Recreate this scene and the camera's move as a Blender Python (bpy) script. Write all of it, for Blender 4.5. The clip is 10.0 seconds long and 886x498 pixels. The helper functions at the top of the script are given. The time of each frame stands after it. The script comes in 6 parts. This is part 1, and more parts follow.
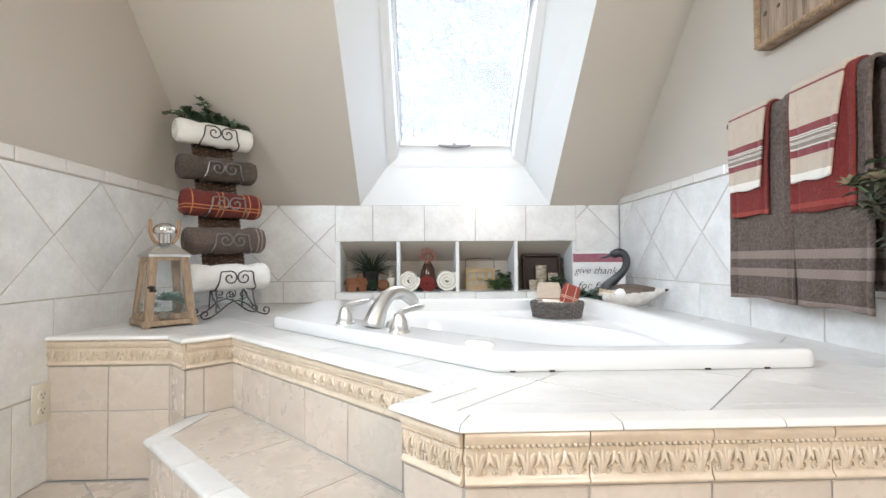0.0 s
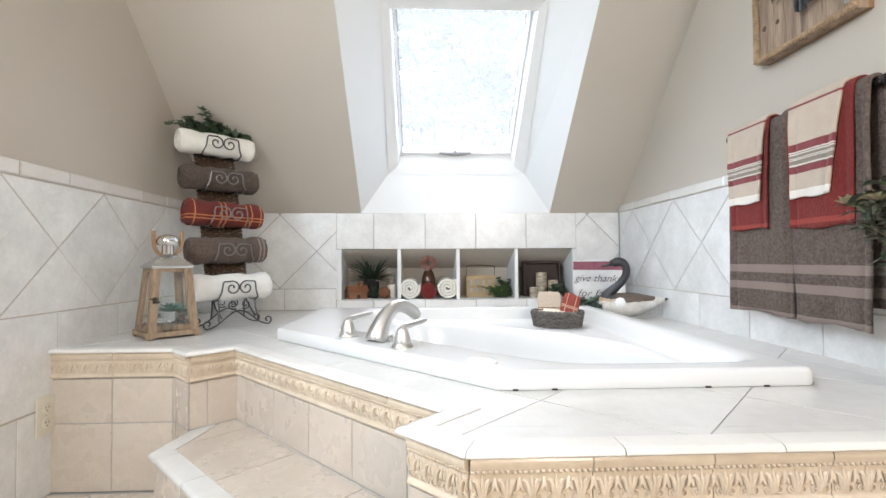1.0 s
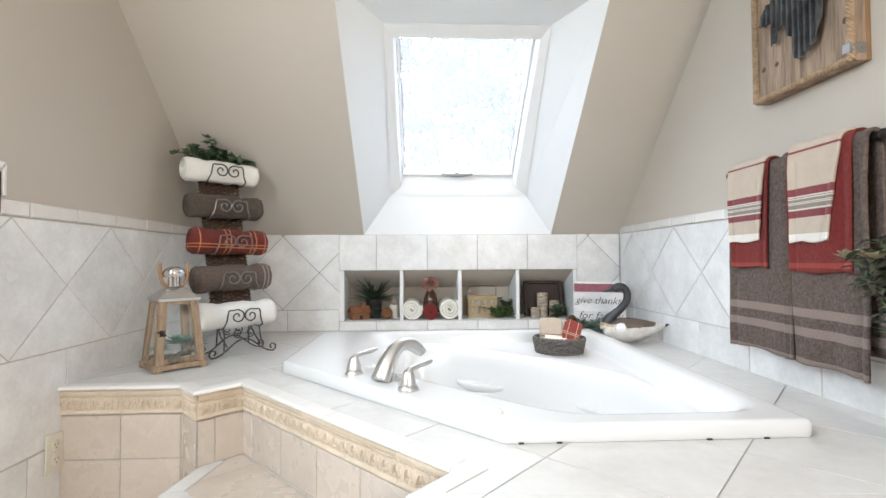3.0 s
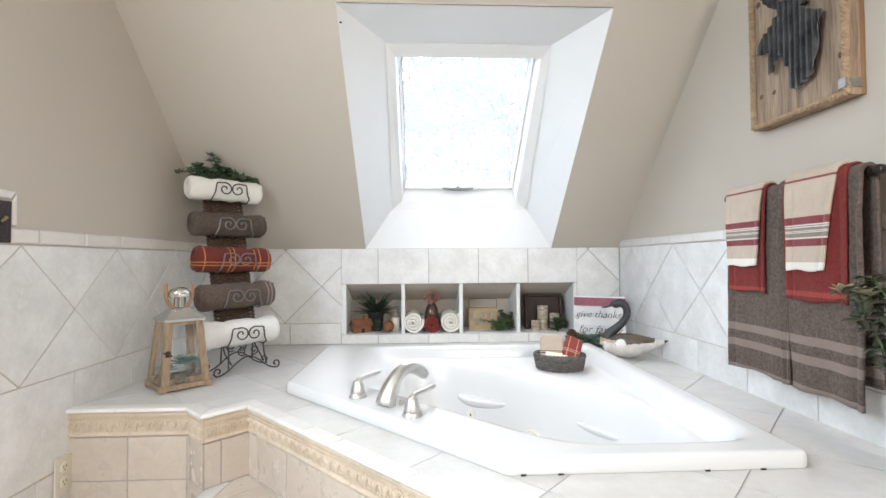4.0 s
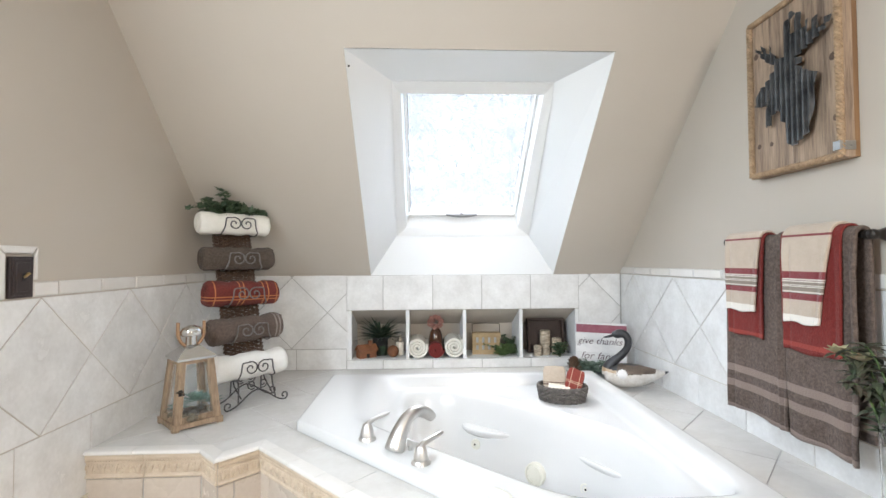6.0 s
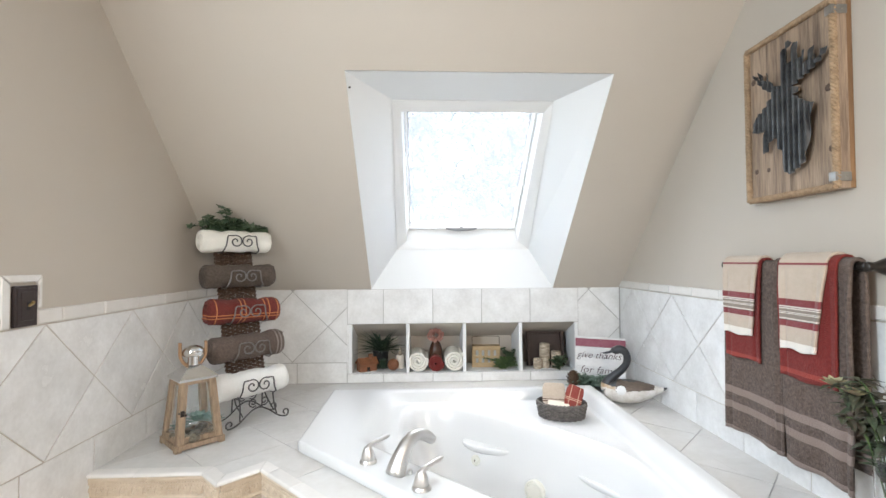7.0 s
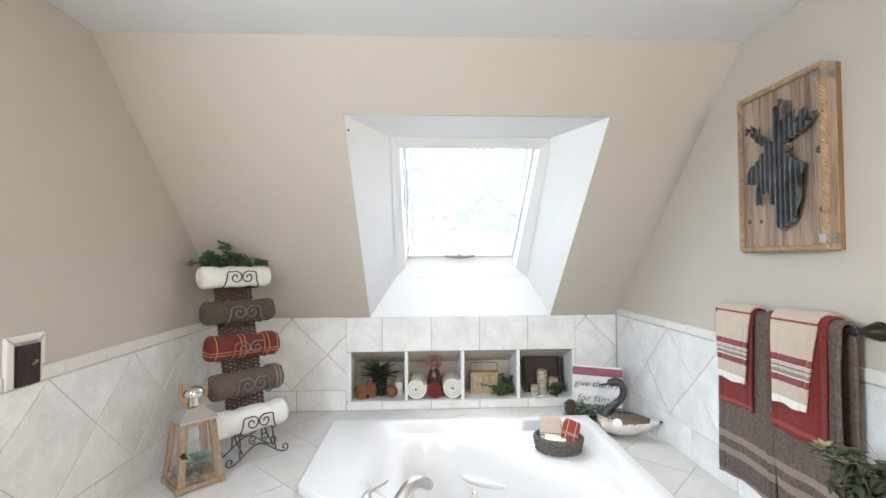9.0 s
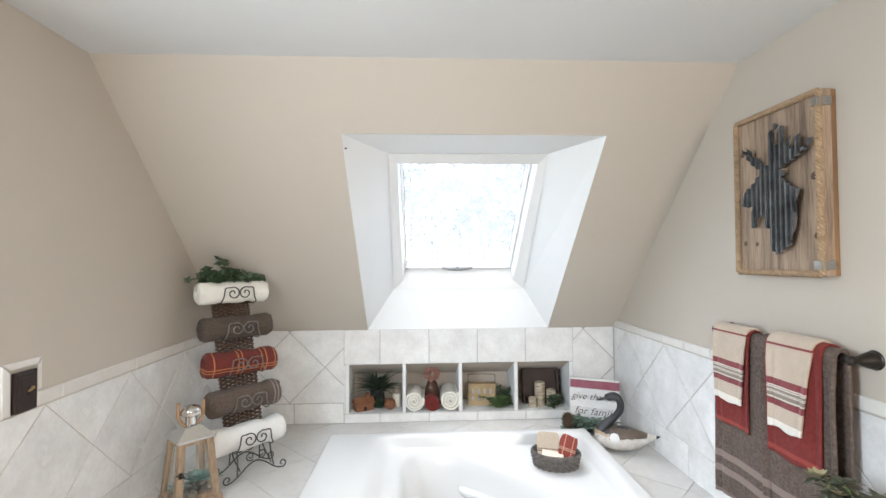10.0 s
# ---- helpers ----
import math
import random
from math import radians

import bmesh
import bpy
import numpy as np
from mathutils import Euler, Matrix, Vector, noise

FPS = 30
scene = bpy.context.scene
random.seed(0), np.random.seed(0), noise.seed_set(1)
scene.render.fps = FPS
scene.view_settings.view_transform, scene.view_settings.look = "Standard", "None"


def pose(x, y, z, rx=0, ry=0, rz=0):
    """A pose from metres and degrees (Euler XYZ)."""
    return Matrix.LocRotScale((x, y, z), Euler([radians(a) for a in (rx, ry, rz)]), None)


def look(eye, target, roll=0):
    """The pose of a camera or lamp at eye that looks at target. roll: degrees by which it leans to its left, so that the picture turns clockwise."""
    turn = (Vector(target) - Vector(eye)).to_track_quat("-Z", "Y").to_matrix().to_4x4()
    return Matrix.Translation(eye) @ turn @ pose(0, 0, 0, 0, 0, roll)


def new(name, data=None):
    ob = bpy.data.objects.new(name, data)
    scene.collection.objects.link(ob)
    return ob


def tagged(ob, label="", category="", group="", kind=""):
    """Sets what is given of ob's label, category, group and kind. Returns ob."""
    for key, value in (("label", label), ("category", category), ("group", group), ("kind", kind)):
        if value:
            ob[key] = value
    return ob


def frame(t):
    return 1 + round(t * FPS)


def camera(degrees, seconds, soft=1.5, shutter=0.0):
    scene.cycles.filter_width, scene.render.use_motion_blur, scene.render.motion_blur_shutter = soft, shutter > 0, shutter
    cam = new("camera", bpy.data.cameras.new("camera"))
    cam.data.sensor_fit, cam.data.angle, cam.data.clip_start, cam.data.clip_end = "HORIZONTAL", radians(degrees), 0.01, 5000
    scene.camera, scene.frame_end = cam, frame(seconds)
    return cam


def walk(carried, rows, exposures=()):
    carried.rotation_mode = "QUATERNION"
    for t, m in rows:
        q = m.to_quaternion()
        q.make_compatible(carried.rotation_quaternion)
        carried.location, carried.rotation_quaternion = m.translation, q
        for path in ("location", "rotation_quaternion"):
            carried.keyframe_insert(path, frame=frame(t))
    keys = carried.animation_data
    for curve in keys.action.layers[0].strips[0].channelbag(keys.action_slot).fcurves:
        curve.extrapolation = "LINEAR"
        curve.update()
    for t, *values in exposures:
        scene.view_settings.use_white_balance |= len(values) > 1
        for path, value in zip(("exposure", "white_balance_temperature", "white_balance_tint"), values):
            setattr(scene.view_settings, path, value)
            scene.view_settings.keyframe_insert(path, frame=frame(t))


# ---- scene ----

from mathutils.geometry import tessellate_polygon

# ---------------------------------------------------------------- camera
cam = camera(88.1, 10.0)
PATH = [
    (0.0, (0.078, -0.070, 0.744), (0.151, 1.928, 0.792), -0.33),
    (0.5, (0.072, -0.076, 0.765), (0.148, 1.923, 0.812), -0.33),
    (1.0, (0.067, -0.082, 0.787), (0.145, 1.916, 0.836), -0.32),
    (1.5, (0.061, -0.087, 0.812), (0.141, 1.911, 0.862), -0.32),
    (2.0, (0.056, -0.091, 0.841), (0.137, 1.907, 0.890), -0.31),
    (2.5, (0.052, -0.096, 0.874), (0.134, 1.902, 0.924), -0.31),
    (4.0, (0.037, -0.130, 0.996), (0.122, 1.867, 1.045), -0.32),
    (4.5, (0.029, -0.142, 1.034), (0.115, 1.855, 1.083), -0.32),
    (5.0, (0.021, -0.154, 1.072), (0.107, 1.843, 1.123), -0.32),
    (5.5, (0.014, -0.166, 1.112), (0.100, 1.832, 1.164), -0.32),
    (7.0, (0.009, -0.193, 1.238), (0.096, 1.805, 1.291), -0.32),
    (7.5, (0.008, -0.200, 1.281), (0.097, 1.797, 1.334), -0.32),
    (8.0, (0.008, -0.208, 1.324), (0.097, 1.789, 1.377), -0.33),
    (8.5, (0.010, -0.215, 1.370), (0.100, 1.782, 1.422), -0.33),
    (9.0, (0.014, -0.220, 1.414), (0.105, 1.778, 1.466), -0.34),
    (9.5, (0.018, -0.223, 1.454), (0.111, 1.774, 1.506), -0.35),
    (10.0, (0.021, -0.225, 1.493), (0.117, 1.772, 1.544), -0.36),
]
walk(cam, [(t, look(eye, target, roll)) for t, eye, target, roll in PATH])

# ---------------------------------------------------------------- light
scene.view_settings.exposure = 2.46
world = bpy.data.worlds.new("world")
scene.world = world
world.use_nodes = True
wn, wl = world.node_tree.nodes, world.node_tree.links
sky = wn.new("ShaderNodeTexSky")
sky.sky_type, sky.sun_disc = "NISHITA", False
sky.sun_elevation, sky.sun_rotation = radians(60), radians(-14)
sky.dust_density = 1.3
wl.new(sky.outputs[0], wn["Background"].inputs[0])
wn["Background"].inputs[1].default_value = 0.15


def lamp(name, kind, m, energy, color, **settings):
    data = bpy.data.lights.new(name, kind)
    data.energy, data.color = energy, color
    for key, value in settings.items():
        if key == "angle":
            data.angle = value
        elif key == "shape":
            data.shape = value
        elif key == "size":
            data.size = value
        elif key == "spread":
            data.spread = value
        elif key == "size_y":
            data.size_y = value
    ob = new(name, data)
    ob.matrix_world = m
    return ob


# very wide sun, added to the sky's light high over the roof window
lamp("sun", "SUN", look((0, 0, 0), (0.20, -0.78, -1.30)), 1.45, (0.96, 0.985, 1.0), angle=radians(76))
# added daylight fill in an invented window of the left-hand wall, out of view
lamp("side_daylight_fill", "AREA", look((-1.16, 0.05, 1.62), (1.0, 1.75, 0.45)), 6.0, (0.80, 0.91, 1.0), shape="RECTANGLE", size=0.66, size_y=0.80, spread=radians(150))
# added warm fill from behind the camera; its source is unseen
lamp("warm_fill_light", "AREA", look((0.92, -1.66, 1.70), (-0.25, 1.2, 0.60)), 5.4, (1.0, 0.92, 0.84), shape="DISK", size=0.5, spread=radians(140))

# ---------------------------------------------------------------- materials


def material(name, base, other=None, rough=0.5, metal=0.0, coarse=4.0, fine=60.0, amount=0.5, bump=0.0, bump_scale=None, spec=None, coat=0.0, jitter=0.0, stretch=None, rough_var=0.1, sheen=0.0):
    m = bpy.data.materials.new(name)
    m.use_nodes = True
    n, l = m.node_tree.nodes, m.node_tree.links
    b = n["Principled BSDF"]
    co = n.new("ShaderNodeTexCoord")
    info = n.new("ShaderNodeObjectInfo")
    mp = n.new("ShaderNodeMapping")
    if stretch:
        mp.inputs["Scale"].default_value = stretch
    l.new(co.outputs["Object"], mp.inputs["Vector"])
    off = n.new("ShaderNodeMath")
    off.operation = "MULTIPLY"
    off.inputs[1].default_value = 31.7
    l.new(info.outputs["Random"], off.inputs[0])
    l.new(off.outputs[0], mp.inputs["Location"])
    na = n.new("ShaderNodeTexNoise")
    na.inputs["Scale"].default_value, na.inputs["Detail"].default_value, na.inputs["Roughness"].default_value = coarse, 5, 0.6
    nb = n.new("ShaderNodeTexNoise")
    nb.inputs["Scale"].default_value, nb.inputs["Detail"].default_value = fine, 3
    l.new(mp.outputs[0], na.inputs["Vector"])
    l.new(mp.outputs[0], nb.inputs["Vector"])
    mixf = n.new("ShaderNodeMath")
    mixf.operation = "MULTIPLY_ADD"
    l.new(nb.outputs["Fac"], mixf.inputs[0])
    mixf.inputs[1].default_value = 0.35
    l.new(na.outputs["Fac"], mixf.inputs[2])
    ramp = n.new("ShaderNodeMapRange")
    ramp.inputs["From Min"].default_value, ramp.inputs["From Max"].default_value = 0.48, 0.90
    ramp.inputs["To Max"].default_value = amount
    l.new(mixf.outputs[0], ramp.inputs["Value"])
    mix = n.new("ShaderNodeMix")
    mix.data_type = "RGBA"
    mix.inputs["A"].default_value = (*base, 1)
    mix.inputs["B"].default_value = (*(other or [c * 0.7 for c in base]), 1)
    l.new(ramp.outputs[0], mix.inputs["Factor"])
    out = mix.outputs["Result"]
    if jitter:
        hsv = n.new("ShaderNodeHueSaturation")
        val = n.new("ShaderNodeMapRange")
        val.inputs["To Min"].default_value, val.inputs["To Max"].default_value = 1 - jitter, 1 + jitter
        l.new(info.outputs["Random"], val.inputs["Value"])
        l.new(val.outputs[0], hsv.inputs["Value"])
        l.new(out, hsv.inputs["Color"])
        out = hsv.outputs["Color"]
    l.new(out, b.inputs["Base Color"])
    rr = n.new("ShaderNodeMapRange")
    rr.inputs["To Min"].default_value, rr.inputs["To Max"].default_value = max(0.02, rough - rough_var), min(1, rough + rough_var)
    l.new(na.outputs["Fac"], rr.inputs["Value"])
    l.new(rr.outputs[0], b.inputs["Roughness"])
    b.inputs["Metallic"].default_value = metal
    if spec is not None:
        b.inputs["Specular IOR Level"].default_value = spec
    b.inputs["Coat Weight"].default_value = coat
    b.inputs["Sheen Weight"].default_value = sheen
    if bump:
        bn = n.new("ShaderNodeBump")
        bn.inputs["Strength"].default_value = min(1.0, bump)
        bn.inputs["Distance"].default_value = 0.004
        src = nb
        if bump_scale:
            src = n.new("ShaderNodeTexNoise")
            src.inputs["Scale"].default_value, src.inputs["Detail"].default_value = bump_scale, 2
            l.new(mp.outputs[0], src.inputs["Vector"])
        l.new(src.outputs["Fac"], bn.inputs["Height"])
        l.new(bn.outputs[0], b.inputs["Normal"])
    return m


def stripe(m, axis, bands, color, wobble=0.0):
    """Lays bands (low, high) of a second colour across the object's axis into the material m."""
    n, l = m.node_tree.nodes, m.node_tree.links
    b = n["Principled BSDF"]
    old = b.inputs["Base Color"].links[0].from_socket
    co = n.new("ShaderNodeTexCoord")
    sep = n.new("ShaderNodeSeparateXYZ")
    l.new(co.outputs["Object"], sep.inputs[0])
    total = None
    for low, high in bands:
        cmp = n.new("ShaderNodeMath")
        cmp.operation = "COMPARE"
        cmp.inputs[1].default_value, cmp.inputs[2].default_value = (low + high) / 2, (high - low) / 2
        l.new(sep.outputs[axis], cmp.inputs[0])
        if total is None:
            total = cmp.outputs[0]
        else:
            mx = n.new("ShaderNodeMath")
            mx.operation = "MAXIMUM"
            l.new(total, mx.inputs[0])
            l.new(cmp.outputs[0], mx.inputs[1])
            total = mx.outputs[0]
    mix = n.new("ShaderNodeMix")
    mix.data_type = "RGBA"
    mix.inputs["B"].default_value = (*color, 1)
    l.new(total, mix.inputs["Factor"])
    l.new(old, mix.inputs["A"])
    l.new(mix.outputs["Result"], b.inputs["Base Color"])
    return m


def glass_material(name, tint=(0.97, 0.99, 0.99), rough=0.0):
    m = bpy.data.materials.new(name)
    m.use_nodes = True
    n, l = m.node_tree.nodes, m.node_tree.links
    b = n["Principled BSDF"]
    b.inputs["Base Color"].default_value = (*tint, 1)
    b.inputs["Roughness"].default_value = rough
    b.inputs["IOR"].default_value = 1.45
    b.inputs["Transmission Weight"].default_value = 1.0
    return m



def glare_pane(name, glare):
    """Clear glass plus a scattering veil that stands in for glare over the trees."""
    m = glass_material(name)
    n, l = m.node_tree.nodes, m.node_tree.links
    veil = n.new("ShaderNodeBsdfTranslucent")
    veil.inputs["Color"].default_value = (0.95, 0.97, 0.98, 1)
    mix = n.new("ShaderNodeMixShader")
    tex = n.new("ShaderNodeTexNoise")
    tex.inputs["Scale"].default_value = 3.0
    amount = n.new("ShaderNodeMapRange")
    amount.inputs["To Min"].default_value, amount.inputs["To Max"].default_value = glare * 0.8, glare * 1.2
    l.new(tex.outputs["Fac"], amount.inputs["Value"])
    l.new(amount.outputs[0], mix.inputs["Fac"])
    l.new(n["Principled BSDF"].outputs[0], mix.inputs[1])
    l.new(veil.outputs[0], mix.inputs[2])
    l.new(mix.outputs[0], n["Material Output"].inputs["Surface"])
    return m


GLAREGLASS = glare_pane("glare_veiled_glass", 0.105)

PAINT = material("greige_wall_paint", (0.495, 0.447, 0.387), (0.465, 0.417, 0.357), rough=0.75, coarse=1.5, fine=180, amount=0.6, bump=0.05, bump_scale=260)
CEILING = material("white_ceiling_paint", (0.66, 0.66, 0.655), (0.62, 0.62, 0.615), rough=0.85, coarse=2, fine=200, bump=0.05, bump_scale=300)
WELL = material("white_well_paint", (0.74, 0.75, 0.75), (0.71, 0.72, 0.72), rough=0.6, coarse=2, fine=150, bump=0.04, bump_scale=240)
WHITEWOOD = material("white_window_paint", (0.72, 0.72, 0.71), (0.67, 0.67, 0.66), rough=0.35, coarse=6, fine=90)
TILE = material("wall_tile", (0.80, 0.80, 0.795), (0.58, 0.57, 0.555), rough=0.24, coarse=9, fine=70, amount=0.7, bump=0.05, bump_scale=40, jitter=0.04)
DECKTILE = material("deck_tile", (0.64, 0.63, 0.61), (0.50, 0.48, 0.45), rough=0.22, coarse=6, fine=40, amount=0.6, bump=0.05, bump_scale=40, jitter=0.03)
FACETILE = material("deck_face_tile", (0.59, 0.52, 0.45), (0.47, 0.40, 0.335), rough=0.28, coarse=9, fine=70, amount=0.7, bump=0.05, bump_scale=40, jitter=0.04)
BULLNOSE = material("bullnose_tile", (0.71, 0.69, 0.66), (0.60, 0.57, 0.53), rough=0.2, coarse=8, fine=60, amount=0.5, jitter=0.03)
BORDER = material("moulded_border_tile", (0.64, 0.545, 0.43), (0.48, 0.385, 0.285), rough=0.3, coarse=14, fine=80, amount=0.8, bump=0.06, bump_scale=150, jitter=0.04)
GROUT = material("grey_grout", (0.42, 0.41, 0.395), (0.33, 0.32, 0.305), rough=0.9, coarse=12, fine=200, bump=0.2, bump_scale=500)
ACRYLIC = material("white_tub_acrylic", (0.68, 0.685, 0.685), (0.66, 0.665, 0.665), rough=0.20, coarse=2, fine=20, amount=0.4, coat=0.08, rough_var=0.03)
JETPLASTIC = material("cream_jet_plastic", (0.74, 0.73, 0.66), (0.66, 0.65, 0.58), rough=0.3, coarse=20, fine=90)
NICKEL = material("brushed_nickel", (0.70, 0.685, 0.665), (0.60, 0.585, 0.565), rough=0.38, metal=1.0, coarse=20, fine=200, rough_var=0.06)
CHROME = material("polished_steel", (0.75, 0.74, 0.72), (0.62, 0.60, 0.57), rough=0.12, metal=1.0, coarse=12, fine=90, rough_var=0.05)
GALV = material("galvanised_bracket", (0.40, 0.39, 0.37), (0.25, 0.24, 0.23), rough=0.4, metal=1.0, coarse=60, fine=200)
BLACKMETAL = material("oil_rubbed_bronze", (0.028, 0.024, 0.022), (0.05, 0.04, 0.032), rough=0.35, metal=0.7, coarse=12, fine=90)
PEWTER = material("silvery_iron", (0.22, 0.205, 0.195), (0.12, 0.11, 0.105), rough=0.35, metal=0.9, coarse=40, fine=160)
IRON = material("grey_wrought_iron", (0.09, 0.085, 0.085), (0.045, 0.04, 0.04), rough=0.42, metal=0.8, coarse=40, fine=160)
LANTERNWOOD = material("weathered_lantern_wood", (0.37, 0.265, 0.175), (0.12, 0.078, 0.048), rough=0.65, coarse=14, fine=70, amount=0.9, bump=0.25, stretch=(3, 3, 0.5))
HANDLEWOOD = material("bent_wood", (0.36, 0.21, 0.11), (0.23, 0.13, 0.065), rough=0.5, coarse=16, fine=90, amount=0.8, bump=0.1)
LANTERNROOF = material("bright_sheet_metal", (0.66, 0.66, 0.655), (0.55, 0.55, 0.545), rough=0.20, metal=1.0, coarse=14, fine=70)
BOARD = material("barn_wood_board", (0.44, 0.32, 0.225), (0.12, 0.082, 0.06), rough=0.7, coarse=9, fine=60, amount=1.0, bump=0.35, stretch=(4.0, 0.28, 4.0))
EDGEWOOD = material("board_edge_wood", (0.27, 0.150, 0.068), (0.15, 0.078, 0.036), rough=0.65, coarse=8, fine=70, amount=0.9, bump=0.2, stretch=(4, 0.3, 4))
KNOT = material("brown_wood_knot", (0.13, 0.085, 0.06), (0.06, 0.04, 0.03), rough=0.8, coarse=60, fine=200, amount=0.9)
ROPE = material("hemp_rope", (0.42, 0.29, 0.18), (0.22, 0.145, 0.085), rough=0.9, coarse=60, fine=300, amount=0.9, bump=0.3)
CORRUGATED = material("corrugated_steel", (0.105, 0.107, 0.11), (0.030, 0.030, 0.032), rough=0.40, metal=0.9, coarse=18, fine=120, amount=0.9)
WICKER = material("dark_wicker", (0.10, 0.055, 0.032), (0.045, 0.025, 0.016), rough=0.5, coarse=40, fine=200, amount=0.9)
GREYWICKER = material("grey_wicker", (0.17, 0.150, 0.138), (0.05, 0.044, 0.040), rough=0.6, coarse=40, fine=200, amount=0.9)
TOWEL = dict(rough=0.95, coarse=110, fine=420, bump=1.0, bump_scale=240, sheen=0.04)
WHITETOWEL = material("white_terry", (0.80, 0.79, 0.76), (0.70, 0.685, 0.65), amount=0.5, **TOWEL)
IVORYTOWEL = material("ivory_terry", (0.80, 0.775, 0.71), (0.72, 0.69, 0.62), amount=0.5, **TOWEL)
BROWNTOWEL = material("taupe_terry", (0.125, 0.100, 0.084), (0.058, 0.044, 0.036), amount=0.9, **TOWEL)
DARKTOWEL = material("brown_terry", (0.105, 0.078, 0.060), (0.045, 0.032, 0.024), amount=0.9, **TOWEL)
REDTOWEL = material("brick_red_terry", (0.17, 0.018, 0.015), (0.14, 0.015, 0.012), amount=0.8, **TOWEL)
RUSTTOWEL = material("rust_terry", (0.185, 0.036, 0.023), (0.11, 0.022, 0.015), amount=0.8, **TOWEL)
CANDLE = material("birch_bark_candle", (0.56, 0.48, 0.37), (0.10, 0.072, 0.05), rough=0.6, coarse=30, fine=90, amount=0.9, stretch=(1, 1, 3))
TRAYWOOD = material("dark_tray_wood", (0.030, 0.016, 0.012), (0.055, 0.032, 0.025), rough=0.6, coarse=20, fine=90, amount=0.6)
CRATEWOOD = material("blond_crate_wood", (0.46, 0.34, 0.19), (0.30, 0.21, 0.11), rough=0.6, coarse=14, fine=90, amount=0.8, bump=0.1, stretch=(1, 1, 3))
REDWOOD = material("cedar_house_wood", (0.26, 0.105, 0.048), (0.14, 0.055, 0.028), rough=0.55, coarse=14, fine=90, amount=0.8, bump=0.1)
POT = material("black_pot_glaze", (0.02, 0.02, 0.022), (0.05, 0.05, 0.05), rough=0.3, coarse=20, fine=80)
LEAF = material("ivy_leaf", (0.030, 0.060, 0.030), (0.085, 0.12, 0.062), rough=0.45, coarse=45, fine=160, amount=0.9)
DARKLEAF = material("dark_spiky_leaf", (0.018, 0.035, 0.022), (0.045, 0.07, 0.04), rough=0.45, coarse=45, fine=160, amount=0.9)
SAGELEAF = material("sage_green_leaf", (0.19, 0.26, 0.21), (0.04, 0.075, 0.045), rough=0.55, coarse=35, fine=160, amount=0.9)
FERNLEAF = material("fresh_green_leaf", (0.11, 0.17, 0.055), (0.045, 0.085, 0.03), rough=0.5, coarse=35, fine=160, amount=0.9)
SUCCULENT = material("blue_green_succulent", (0.17, 0.27, 0.24), (0.055, 0.11, 0.085), rough=0.5, coarse=30, fine=120, amount=0.8)
MOSS = material("brown_moss", (0.10, 0.075, 0.05), (0.19, 0.17, 0.13), rough=0.9, coarse=60, fine=200, amount=0.9, bump=0.6)
CONE = material("pine_cone_scale", (0.095, 0.055, 0.034), (0.19, 0.125, 0.08), rough=0.7, coarse=60, fine=200, amount=0.7)
BLOOM = material("dusty_rose_petal", (0.46, 0.25, 0.20), (0.25, 0.10, 0.085), rough=0.7, coarse=40, fine=150, amount=0.8)
VASEBROWN = material("brown_red_glazed_vase", (0.075, 0.030, 0.016), (0.022, 0.010, 0.008), rough=0.15, coarse=18, fine=80)
SIGNWHITE = material("chalk_white_sign", (0.74, 0.735, 0.73), (0.55, 0.545, 0.545), rough=0.75, coarse=14, fine=90, amount=0.7, stretch=(0.6, 0.6, 3))
SIGNRED = material("burgundy_sign_paint", (0.22, 0.055, 0.085), (0.30, 0.12, 0.15), rough=0.7, coarse=24, fine=90, amount=0.7)
INK = material("dark_lettering", (0.075, 0.035, 0.045), (0.05, 0.025, 0.03), rough=0.7)
SWANWHITE = material("decoy_white_paint", (0.68, 0.66, 0.63), (0.42, 0.37, 0.31), rough=0.55, coarse=16, fine=90, amount=0.9)
SWANBLACK = material("decoy_charcoal_paint", (0.018, 0.019, 0.023), (0.04, 0.04, 0.046), rough=0.4, coarse=22, fine=90)
SWANBROWN = material("decoy_brown_wood", (0.15, 0.11, 0.085), (0.055, 0.04, 0.03), rough=0.6, coarse=14, fine=90, amount=1.0, bump=0.3, stretch=(1, 1, 4))
SWANTAN = material("decoy_tan_paint", (0.34, 0.22, 0.12), (0.55, 0.47, 0.37), rough=0.55, coarse=30, fine=90, amount=0.9)
PLATE = material("ivory_outlet_plastic", (0.70, 0.66, 0.56), (0.64, 0.60, 0.50), rough=0.35, coarse=10, fine=60)
DARKPLATE = material("bronze_switch_plate", (0.040, 0.028, 0.026), (0.065, 0.045, 0.04), rough=0.35, metal=0.5, coarse=10, fine=90)
BRASS = material("brass_toggle", (0.62, 0.46, 0.22), (0.5, 0.36, 0.16), rough=0.3, metal=1.0)
DARKSLOT = material("dark_slot", (0.02, 0.018, 0.016), rough=0.8)
WINDOWGREY = material("grey_paper_lining", (0.42, 0.44, 0.45), (0.33, 0.35, 0.36), rough=0.7, coarse=30, fine=120)
SOAP = material("cream_soap", (0.76, 0.70, 0.61), (0.70, 0.64, 0.55), rough=0.5, coarse=10, fine=60)
GASKET = material("grey_gasket_rubber", (0.30, 0.31, 0.31), (0.22, 0.23, 0.23), rough=0.6, coarse=20, fine=90)
HANDLEGREY = material("grey_handle_plastic", (0.24, 0.245, 0.25), (0.19, 0.195, 0.20), rough=0.4, coarse=20, fine=90)
GLASS = glass_material("clear_glass")
